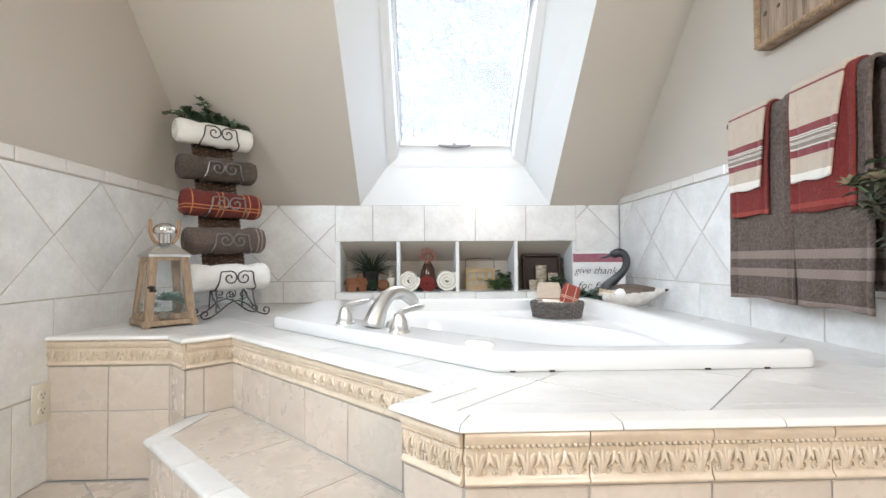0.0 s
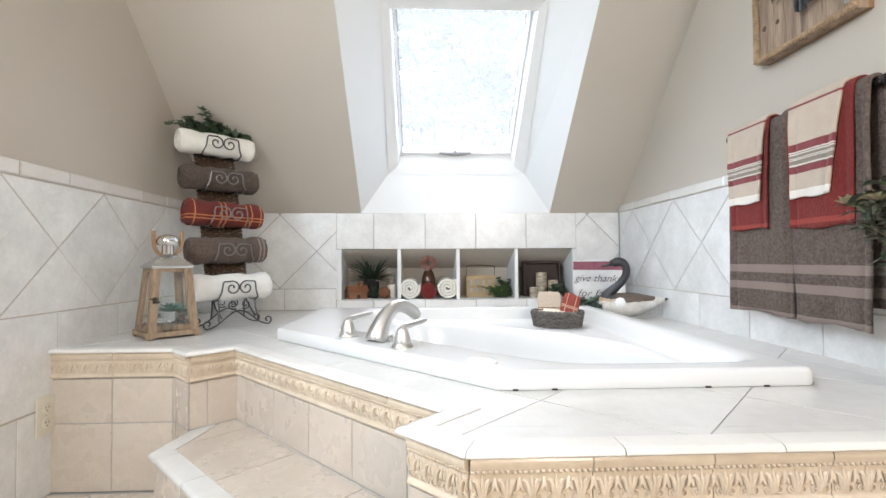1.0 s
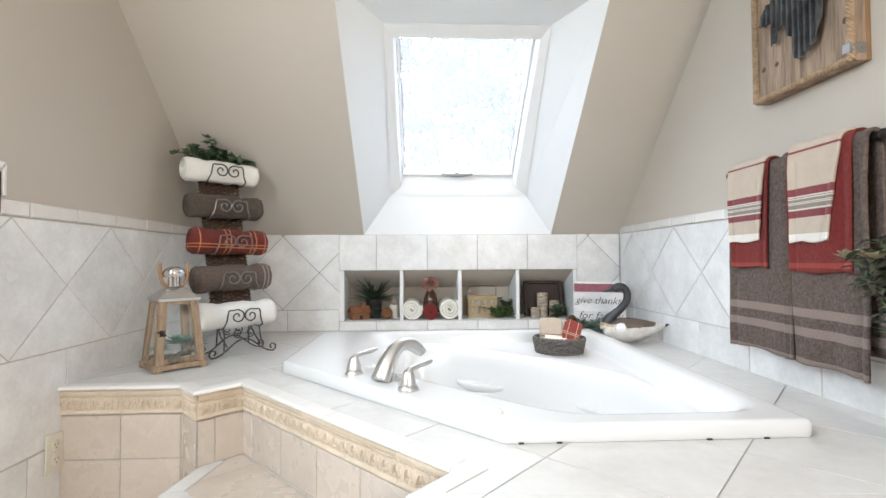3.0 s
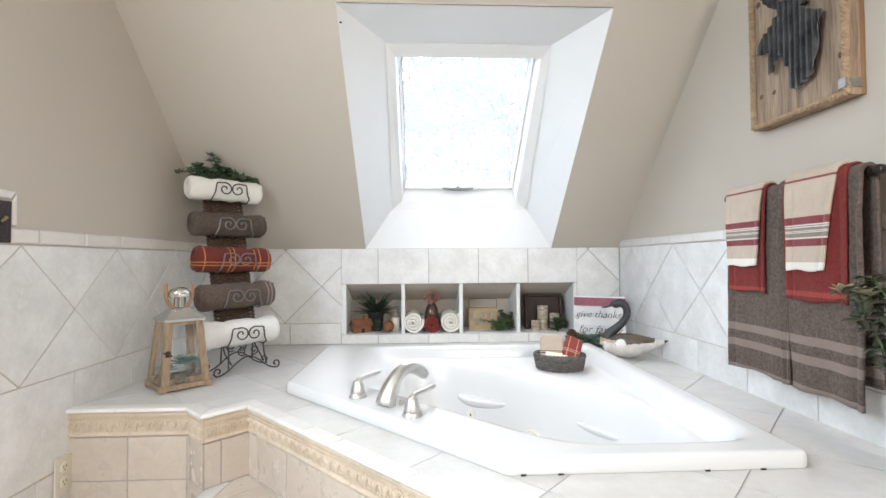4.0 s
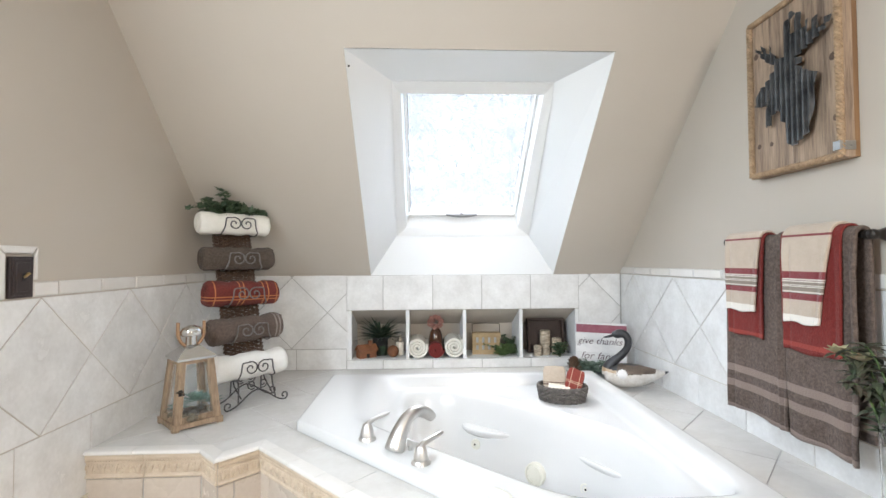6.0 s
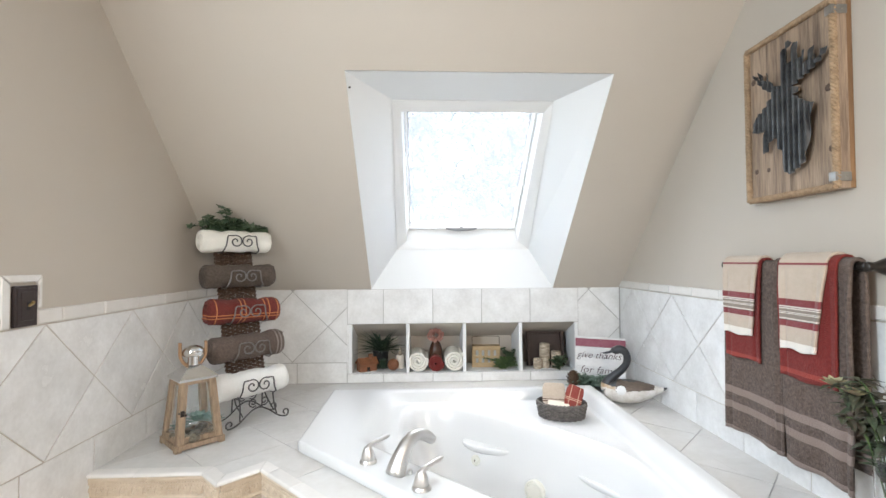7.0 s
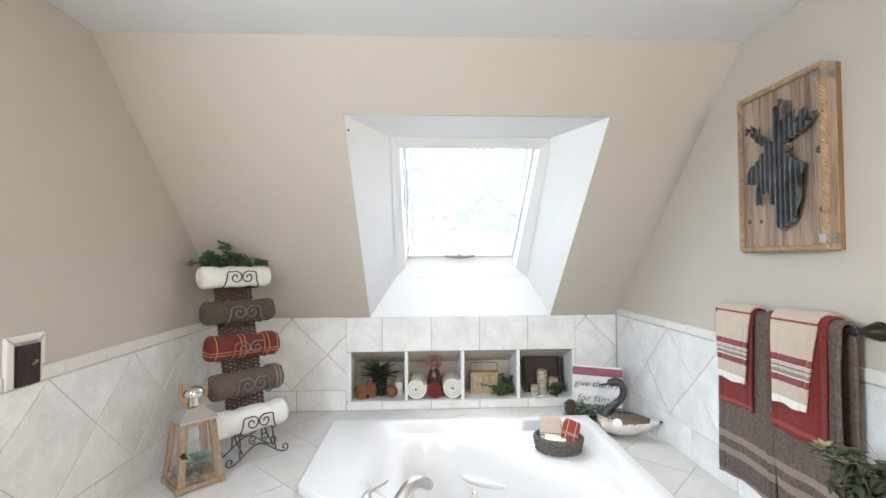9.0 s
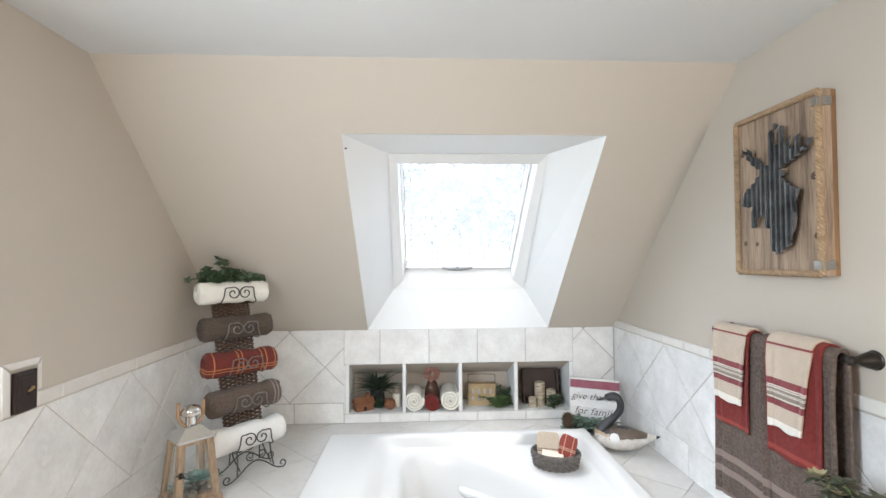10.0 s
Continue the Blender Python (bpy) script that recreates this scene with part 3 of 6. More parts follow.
def bullnose(parent, points, z, thick, pieces, width=STRIP, mat=BULLNOSE, gap=0.002):
    """Edge tiles with a rounded nose along a line; pieces gives the joints of each side."""
    inn = inward(points, width)
    profile = [(width, z - 0.006), (width, z), (0.010, z), (0.0055, z - 0.0012), (0.002, z - 0.004), (0.0, z - 0.009), (0.0, z - thick + 0.002), (0.002, z - thick), (width, z - thick)]
    for i, (p, q) in enumerate(zip(points, points[1:])):
        w = (q - p).normalized()
        n = Vector((-w.y, w.x))
        length = (q - p).length
        k0 = (inn[i] - p).dot(w) / width
        k1 = (inn[i + 1] - q).dot(w) / width
        joints = pieces(i, length)
        for s0, s1 in zip(joints, joints[1:]):
            ends = []
            for s, k, sign in ((s0, k0 if s0 <= 1e-6 else 0.0, 1), (s1, k1 if s1 >= length - 1e-6 else 0.0, -1)):
                ends.append([(p + w * (s + k * d + sign * gap / 2) + n * d).to_3d() + Z * h for d, h in profile])
            bm = bmesh.new()
            loft(bm, ends)
            part("edge_tile", bm, mat, parent, smooth=True)


def deck_joints(i, length):
    first, pitch = {0: (0.165, 0.30), 3: (0.05, 0.150), 6: (0.245, 0.250)}.get(i, (1.0, 1.0))
    return steps(first, pitch, 0.0, length)


# ---------------------------------------------------------------- the bathtub
bath = thing("bathtub", pose(tub_mid.x, tub_mid.y, DECK), "glossy white acrylic corner whirlpool bathtub set into the deck", "bathtub")


def rounded(planes, p, n=720):
    """Points round the middle on a convex outline of (angle, distance) sides, its corners rounded by the power p."""
    out = []
    for k in range(n):
        a = 2 * math.pi * k / n
        s = sum(max(0.0, math.cos(a - radians(b)) / h) ** p for b, h in planes)
        r = s ** (-1 / p)
        out.append((r * math.cos(a), r * math.sin(a)))
    return out


def sides(d_front, d_right, d_back, d_left, d_diag):
    return [(270, d_front), (0, d_right), (90, d_back), (180, d_left), (225, d_diag)]


DX, DY = tub_mid.x, tub_mid.y
full = (DY - 0.928, 0.947 - DX, 2.358 - DY, DX + 0.484, (DX + DY - 1.155) / math.sqrt(2))


def tub_ring(d, p, z, deep=None):
    hs = deep or tuple(h - d for h in full)
    return [Vector((x, y, z - DECK)) for x, y in rounded(sides(*hs), p)]


shelf = 0.475
deep = (DY - 1.03, 0.846 - DX, 2.292 - DY, DX + 0.120, (DX + DY - 1.42) / math.sqrt(2))
far = (2.50 - DX - DY) / math.sqrt(2)


def deep_ring(d, p, z):
    hs = sides(*(h - d for h in deep)) + [(45, far - d)]
    return [Vector((x, y, z - DECK)) for x, y in rounded(hs, p)]


inner = (DY - 1.005, 0.892 - DX, 2.305 - DY, DX + 0.180, (DX + DY - 1.395) / math.sqrt(2))


def lip_ring(d, p, z, left):
    """A ring of the inner lip; the side towards the lantern is a gentle slope, so its offset is given by itself; the side by the wall slopes less."""
    hs = [h - d for h in inner]
    hs[3] = inner[3] + left
    hs[1] = inner[1] - 0.044 + 0.42 * left + 0.016
    return tub_ring(0, p, z, tuple(hs))


rings = [tub_ring(0.002, 230, DECK + 0.001), tub_ring(0.0, 230, DECK + 0.006), tub_ring(0.0, 230, RIM - 0.011), tub_ring(0.0015, 220, RIM - 0.005), tub_ring(0.004, 200, RIM - 0.0015), tub_ring(0.010, 160, RIM), tub_ring(0.016, 150, RIM), tub_ring(0.024, 140, RIM),
         lip_ring(-0.022, 20, RIM, 0.115), lip_ring(-0.012, 18, RIM - 0.0005, 0.095), lip_ring(-0.003, 16, RIM - 0.004, 0.065), lip_ring(0.002, 15, RIM - 0.013, 0.032),
         lip_ring(0.008, 14, shelf + 0.016, -0.006), lip_ring(0.012, 14, shelf + 0.005, -0.030), lip_ring(0.020, 13, shelf + 0.001, -0.045),
         deep_ring(0.004, 8.4, shelf), deep_ring(0.012, 7.8, shelf - 0.002), deep_ring(0.024, 7.4, shelf - 0.010), deep_ring(0.036, 7.2, shelf - 0.028), deep_ring(0.050, 7, 0.40), deep_ring(0.068, 6.5, 0.30), deep_ring(0.088, 6, 0.20), deep_ring(0.115, 5.5, 0.135), deep_ring(0.155, 5, 0.112), deep_ring(0.22, 4, 0.108)]
bm = bmesh.new()
loops = loft(bm, rings, caps=False)
bm.faces.new(loops[-1])
part("shell", bm, ACRYLIC, bath, smooth=True)


def jet(x, y, z, r, face, big=False):
    m = Matrix.Translation((x - DX, y - DY, z - DECK)) @ Vector(face).to_track_quat("Z", "Y").to_matrix().to_4x4()
    bm = bmesh.new()
    prof = [(r, -0.03), (r, 0.004), (r * 0.92, 0.009), (r * 0.72, 0.010), (r * 0.66, 0.006)] if not big else [(r, -0.03), (r, 0.006), (r * 0.94, 0.014), (r * 0.80, 0.017), (r * 0.76, 0.013), (r * 0.70, 0.018), (r * 0.2, 0.021)]
    lathe(bm, prof, seg=28)
    if big:
        for ring in (0.3, 0.48, 0.64):
            for k in range(int(36 * ring)):
                a = 2 * math.pi * k / int(36 * ring)
                blob(bm, (r * ring * math.cos(a), r * ring * math.sin(a), 0.0195), (0.0016, 0.0016, 0.0012), 6, 4)
    bmesh.ops.transform(bm, matrix=m, verts=bm.verts)
    jet_part = part("whirlpool_jet" if not big else "suction_cover", bm, JETPLASTIC, bath, "cream plastic fitting", smooth=True)
    if not big:
        bm = bmesh.new()
        lathe(bm, [(r * 0.5, 0.0), (r * 0.48, 0.009), (r * 0.3, 0.012), (r * 0.18, 0.010)], seg=20)
        bmesh.ops.transform(bm, matrix=m, verts=bm.verts)
        part("nozzle", bm, JETPLASTIC, jet_part, smooth=True)
        bm = bmesh.new()
        lathe(bm, [(r * 0.2, 0.008), (r * 0.16, 0.0125)], seg=14)
        bmesh.ops.transform(bm, matrix=m, verts=bm.verts)
        part("opening", bm, DARKSLOT, jet_part)


jet(0.268, 2.108, 0.245, 0.026, (-0.7, -0.7, 0.15))
jet(0.505, 1.864, 0.205, 0.050, (-0.7, -0.7, 0.15), big=True)
jet(0.675, 1.697, 0.215, 0.026, (-0.7, -0.7, 0.15))
# two moulded armrests along the far wall of the basin
for cx, cy, way, half, wide in ((0.345, 2.082, -26, 0.155, 0.058), (0.750, 1.675, -60, 0.175, 0.054)):
    m = Matrix.Translation((cx - DX, cy - DY, 0.332 - DECK)) @ Matrix.Rotation(radians(way), 4, "Z")
    bm = bmesh.new()
    rings = []
    for grow, z in ((0.50, -0.050), (0.76, -0.036), (0.90, -0.024), (0.98, -0.013), (1.0, -0.008), (0.985, -0.003), (0.95, 0.0), (0.5, 0.001)):
        rings.append([m @ Vector((half * grow ** 0.5 * math.copysign(abs(math.cos(a)) ** 0.75, math.cos(a)), wide * grow * math.sin(a) + 0.030 * (1 - grow), z)) for a in [2 * math.pi * k / 64 for k in range(64)]])
    loft(bm, rings)
    part("armrest", bm, ACRYLIC, bath, smooth=True)
# air control on the rim
bm = bmesh.new()
m = Matrix.Translation((0.205 - DX, 1.035 - DY, RIM - DECK - 0.001)) @ Matrix.Rotation(radians(-45), 4, "Z") @ Matrix.Diagonal((1.7, 1.0, 1.0, 1.0))
lathe(bm, [(0.024, 0), (0.024, 0.004), (0.021, 0.0065), (0.014, 0.0065), (0.012, 0.0035), (0.002, 0.003)], seg=28)
bmesh.ops.transform(bm, matrix=m, verts=bm.verts)
part("air_control", bm, JETPLASTIC, bath, "oval cream air control", smooth=True)
# dark shims under the front skirt
for x in (0.265, 0.352, 0.70, 0.835):
    bm = bmesh.new()
    box(bm, x - 0.006 - DX, x + 0.006 - DX, 0.926 - DY, 0.95 - DY, 0.0005, 0.004)
    part("shim", bm, DARKSLOT, bath)

# ---------------------------------------------------------------- faucet: spout and two lever handles
IN = Vector((1, 1, 0)).normalized()
AL = Vector((1, -1, 0)).normalized()


def bez(p0, p1, p2, p3, n=12):
    return [Vector(p0) * (1 - t) ** 3 + Vector(p1) * 3 * t * (1 - t) ** 2 + Vector(p2) * 3 * t * t * (1 - t) + Vector(p3) * t ** 3 for t in [k / n for k in range(n + 1)]]


faucet = thing("bathtub_faucet", pose(-0.083, 1.335, RIM), "brushed nickel arched tub faucet with two lever handles", "faucet")


def lever(x, y):
    at = Vector((x + 0.083, y - 1.335, 0))
    bm = bmesh.new()
    lathe(bm, [(0.0245, 0.010), (0.0235, 0.020), (0.0205, 0.034), (0.0170, 0.044), (0.0150, 0.050), (0.0120, 0.055)], seg=24, centre=at)
    pts = bez((0, 0, 0.038), (0.0, 0.0, 0.064), IN * 0.020 + Z * 0.058, IN * 0.094 + AL * 0.004 + Z * 0.069, 14)
    tube(bm, [q + at for q in pts], [0.0150, 0.0150, 0.0146, 0.0138, 0.0126, 0.0116, 0.0112, 0.0106, 0.0102, 0.0100, 0.0099, 0.0100, 0.0102, 0.0096, 0.0050], seg=12, flat=0.8)
    ob = part("handle", bm, NICKEL, faucet, smooth="all")
    bm = bmesh.new()
    lathe(bm, [(0.030, 0), (0.0305, 0.004), (0.028, 0.008), (0.0255, 0.010), (0.025, 0.012)], seg=28, centre=at)
    part("escutcheon", bm, NICKEL, ob, smooth=True)


lever(-0.185, 1.430)
lever(0.001, 1.232)
bm = bmesh.new()
pts = bez(-IN * 0.004, IN * 0.022 + Z * 0.070, IN * 0.075 + Z * 0.150, IN * 0.172 + Z * 0.062, 18)
rad = [0.039, 0.038, 0.0365, 0.0345, 0.0325, 0.0305, 0.0288, 0.0274, 0.0262, 0.0252, 0.0244, 0.0238, 0.0232, 0.0227, 0.0222, 0.0218, 0.0214, 0.0205, 0.0170]
tube(bm, pts, rad, seg=18, flat=0.86)
spout = part("spout", bm, NICKEL, faucet, smooth="all")
bm = bmesh.new()
lathe(bm, [(0.0095, -0.004), (0.0095, 0.004), (0.005, 0.006)], seg=16, centre=-AL * 0.004 - IN * 0.020 + Z * 0.022, axis=-IN)
part("spout_badge", bm, CHROME, spout, smooth=True)
bm = bmesh.new()
lathe(bm, [(0.007, 0), (0.007, 0.006), (0.005, 0.012), (0.0065, 0.016), (0.003, 0.019)], seg=14, centre=IN * 0.03 + AL * 0.035)
part("diverter_knob", bm, NICKEL, faucet, smooth=True)

# ---------------------------------------------------------------- lantern on the deck
lantern = thing("lantern", Matrix.Translation((-0.948, 1.765, DECK)) @ Matrix.Rotation(radians(45), 4, "Z"), "weathered wood lantern with glass sides and a metal roof", "lantern")
HB, HT, LH = 0.094, 0.066, 0.268      # half widths of base and eaves, height to the eaves


def at_height(h):
    return HB - 0.004 + (HT - HB + 0.004) * h / LH


for i, (sx, sy) in enumerate(((-1, -1), (1, -1), (1, 1), (-1, 1))):
    bm = bmesh.new()
    t = 0.027
    rings = []
    for h in (0.022, LH):
        w = at_height(h)
        rings.append([Vector((sx * (w - a), sy * (w - b), h)) for a, b in ((0, 0), (t, 0), (t, t), (0, t))])
    loft(bm, rings)
    part("corner_post", bm, LANTERNWOOD, lantern)
    bm = bmesh.new()
    box(bm, sx * HB - 0.024 * (sx > 0), sx * HB + 0.024 * (sx < 0), sy * HB - 0.024 * (sy > 0), sy * HB + 0.024 * (sy < 0), 0, 0.008, 0.001)
    part("foot", bm, LANTERNWOOD, lantern)
bm = bmesh.new()
box(bm, -HB, HB, -HB, HB, 0.007, 0.026, 0.002)
part("base_board", bm, LANTERNWOOD, lantern)
for k in range(4):
    m = Matrix.Rotation(radians(90 * k), 4, "Z")
    for h0, h1 in ((0.028, 0.048), (LH - 0.018, LH)):
        bm = bmesh.new()
        rings = [[m @ Vector((x, -at_height(h) + y, h)) for x, y in ((-at_height(h) + 0.026, 0.002), (at_height(h) - 0.026, 0.002), (at_height(h) - 0.026, 0.014), (-at_height(h) + 0.026, 0.014))] for h in (h0, h1)]
        loft(bm, rings)
        part("rail", bm, LANTERNWOOD, lantern)
    bm = bmesh.new()
    q = [m @ Vector((x, -at_height(h) + 0.008, h)) for x, h in ((-at_height(0.045) + 0.018, 0.045), (at_height(0.045) - 0.018, 0.045), (at_height(LH) - 0.018, LH - 0.015), (-at_height(LH) + 0.018, LH - 0.015))]
    loft(bm, [q, [p + (m @ Vector((0, 0.0025, 0))) for p in q]])
    g = part("glass_pane", bm, GLASS, lantern)
    g.visible_shadow = False
# latch on the door's post
bm = bmesh.new()
w = at_height(0.145)
box(bm, -w + 0.006, -w + 0.020, -w - 0.004, -w, 0.133, 0.157, 0.001)
tube(bm, [(-w + 0.022, -w - 0.006, 0.150), (-w + 0.010, -w - 0.010, 0.147), (-w - 0.004, -w - 0.006, 0.152)], 0.003, seg=6)
blob(bm, (-w + 0.024, -w - 0.006, 0.138), (0.005, 0.004, 0.005))
part("latch", bm, BLACKMETAL, lantern, "small dark metal door latch", smooth=True)
# roof, neck, cap
bm = bmesh.new()
loft(bm, [[Vector((sx * w, sy * w, h)) for sx, sy in ((-1, -1), (1, -1), (1, 1), (-1, 1))] for w, h in ((HT + 0.006, LH - 0.004), (HT + 0.008, LH + 0.005), (0.028, LH + 0.046), (0.022, LH + 0.050))])
part("roof", bm, LANTERNROOF, lantern, "bright sheet metal roof")
bm = bmesh.new()
lathe(bm, [(0.022, LH + 0.046), (0.022, LH + 0.094)], seg=20)
lathe(bm, [(0.036, LH + 0.086), (0.041, LH + 0.092), (0.041, LH + 0.106), (0.034, LH + 0.120), (0.014, LH + 0.128), (0.002, LH + 0.129)], seg=28)
part("vent_cap", bm, CHROME, lantern, "polished metal vent cap", smooth=True)
bm = bmesh.new()
pts = [Vector((0.048 * math.cos(a), 0.048 * math.sin(a) * 0.0, LH + 0.102 + 0.062 * math.sin(a))) for a in [radians(180 + 9 * k) for k in range(21)]]
pts = [Vector((-0.048, 0, LH + 0.142))] + pts + [Vector((0.048, 0, LH + 0.142))]
tube(bm, [Matrix.Rotation(radians(-8), 4, "Z") @ p for p in pts], 0.0115, seg=10, flat=0.55)
part("handle", bm, HANDLEWOOD, lantern, "bent wood carrying handle", smooth="all")

succulent = thing("succulent", Matrix.Translation((-0.936, 1.752, DECK + 0.026)) @ Matrix.Scale(1.25, 4), "blue-green succulent rosettes in a glass cup inside the lantern", "plant")
bm = bmesh.new()
lathe(bm, [(0.030, 0), (0.036, 0.010), (0.038, 0.05), (0.036, 0.05), (0.034, 0.012), (0.006, 0.006)], seg=20, centre=(-0.02, 0.022, 0))
part("glass_cup", bm, GLASS, succulent, "clear glass cup", smooth=True)
for cx, cy, cz, r, n in ((0.020, -0.014, 0.060, 0.050, 30), (-0.030, -0.028, 0.040, 0.034, 22), (0.050, 0.030, 0.046, 0.036, 22)):
    bm = bmesh.new()
    for k in range(n):
        a, s = k * 2.39996, (k + 1) / n
        tilt = 0.9 - 0.85 * s
        way = Vector((math.cos(a) * (1 - tilt * 0.6), math.sin(a) * (1 - tilt * 0.6), tilt))
        leaf(bm, (cx + 0.004 * math.cos(a), cy + 0.004 * math.sin(a), cz - 0.004), way, Z, r * (0.5 + 0.6 * s), r * 0.42, -0.12, 0.2)
    part("rosette", bm, SUCCULENT, succulent, smooth=True)
bm = bmesh.new()
for k in range(26):
    a, r = random.random() * 6.28, 0.062 * math.sqrt(random.random())
    blob(bm, (r * math.cos(a), r * math.sin(a), 0.006 + 0.012 * random.random()), (0.012, 0.011, 0.010), 7, 5)
tagged(part("moss", bm, MOSS, succulent, smooth=True), kind="stuff")

# ---------------------------------------------------------------- towel rack in the corner
across = Vector((0.735, 0.678, 0)).normalized()
front = Vector((across.y, -across.x, 0))
rack = thing("towel_rack", Matrix(((across.x, -front.x, 0, -0.80), (across.y, -front.y, 0, 2.02), (0, 0, 1, DECK), (0, 0, 0, 1))), "dark woven wicker and wrought iron standing towel rack", "towel rack")
# x across, y towards the corner; it leans back
LEAN_Y, LEAN_X = 0.185 / 0.666, -0.010 / 0.666
ROLLS = [(0.170, 0.060), (0.335, 0.060), (0.502, 0.060), (0.668, 0.056), (0.838, 0.054)]


def rack_at(z):
    return Vector((LEAN_X * (z - 0.17), LEAN_Y * (z - 0.17) * 0.92, z))


bm = bmesh.new()
for k in range(9):
    x = -0.085 + 0.02125 * k
    tube(bm, [rack_at(z) + Vector((x, 0.060, 0)) for z in (0.12, 0.5, 0.86)], 0.004, seg=6)
part("stake_frame", bm, WICKER, rack, smooth=True)
bm = bmesh.new()
z, k = 0.125, 0
while z < 0.855:
    pts = []
    for i in range(17):
        x = -0.092 + 0.0115 * i
        pts.append(rack_at(z) + Vector((x, 0.060 + 0.0075 * math.cos(math.pi * (i / 2 + k)), 0.0015 * random.random())))
    tube(bm, pts, 0.0046, seg=5)
    z, k = z + 0.0088, k + 1
part("woven_panel", bm, WICKER, rack, "dark brown woven wicker back", smooth=True)["kind"] = "stuff"


def scroll(bm, sign, at, size):
    """Half of a heart-shaped iron scroll, in the x z plane: up the side, over and into a spiral."""
    pts = [Vector((sign * 0.098 * size, 0, -0.050 * size)), Vector((sign * 0.086 * size, -0.004, -0.020 * size)), Vector((sign * 0.082 * size, -0.006, 0.012 * size)), Vector((sign * 0.076 * size, -0.006, 0.030 * size))]
    cx, cz = sign * 0.036 * size, 0.000
    turns = [(radians(62), 0.036), (radians(100), 0.034), (radians(145), 0.034), (radians(190), 0.033), (radians(235), 0.030), (radians(280), 0.026), (radians(325), 0.022), (radians(370), 0.0185), (radians(415), 0.0155), (radians(460), 0.0125), (radians(505), 0.010), (radians(560), 0.007)]
    for a, r in turns:
        pts.append(Vector((cx + sign * r * size * math.cos(a), -0.006, cz + r * size * math.sin(a))))
    # smooth the line
    fine_pts = []
    for i in range(len(pts) - 1):
        p0, p1, p2, p3 = pts[max(i - 1, 0)], pts[i], pts[i + 1], pts[min(i + 2, len(pts) - 1)]
        for s in (0, 0.33, 0.67):
            fine_pts.append(0.5 * ((2 * p1) + (p2 - p0) * s + (2 * p0 - 5 * p1 + 4 * p2 - p3) * s * s + (3 * p1 - p0 - 3 * p2 + p3) * s ** 3))
    tube(bm, [at + p for p in fine_pts + [pts[-1]]], 0.0032, seg=6)


for h, r in ROLLS:
    bm = bmesh.new()
    at = rack_at(h) + Vector((0.004, -r - 0.004, 0.004))
    for sign in (-1, 1):
        scroll(bm, sign, at, 0.86)
        foot = at + Vector((sign * 0.098 * 0.86, 0, -0.050 * 0.86))
        tube(bm, [foot, foot + Vector((0, 0.03, -0.014)), foot + Vector((0, 0.07, -0.014)), foot + Vector((-sign * 0.01, 0.118, -0.002))], 0.0032, seg=6)
    part("scroll_holder", bm, IRON if h in (0.170, 0.838) else PEWTER, rack, "wrought iron double scroll towel holder", smooth=True)
# feet: an arched scroll before and behind
for y in (-0.075, 0.055):
    bm = bmesh.new()
    for sign in (-1, 1):
        pts = bez((0, y, 0.075), (sign * 0.05, y, 0.070), (sign * 0.075, y, 0.012), (sign * 0.125, y, 0.006), 10)
        c = Vector((sign * 0.128, y, 0.024))
        pts += [c + Vector((sign * 0.020 * (1 - 0.09 * k) * math.cos(radians(-70 + 42 * k)), 0, 0.020 * (1 - 0.09 * k) * math.sin(radians(-70 + 42 * k)))) for k in range(9)]
        tube(bm, pts, 0.0034, seg=6)
        c = Vector((sign * 0.026, y, 0.100))
        tube(bm, [c + Vector((sign * 0.022 * (1 - 0.06 * k) * math.cos(radians(-130 + 40 * k)), 0, 0.022 * (1 - 0.06 * k) * math.sin(radians(-130 + 40 * k)))) for k in range(13)], 0.003, seg=6)
    part("foot", bm, IRON, rack, "arched wrought iron foot with curled ends", smooth=True)
for sign in (-1, 1):
    bm = bmesh.new()
    tube(bm, [(sign * 0.072, -0.075, 0.045), (sign * 0.074, 0.0, 0.085), rack_at(0.13) + Vector((sign * 0.07, 0.055, 0))], 0.0034, seg=6)
    tube(bm, [(sign * 0.085, -0.075, 0.028), (sign * 0.078, -0.060, 0.085), (sign * 0.078, -0.050, 0.125)], 0.0034, seg=6)
    tube(bm, [(sign * 0.072, 0.055, 0.035), rack_at(0.13) + Vector((sign * 0.07, 0.056, 0))], 0.0034, seg=6)
    part("brace", bm, IRON, rack, smooth=True)


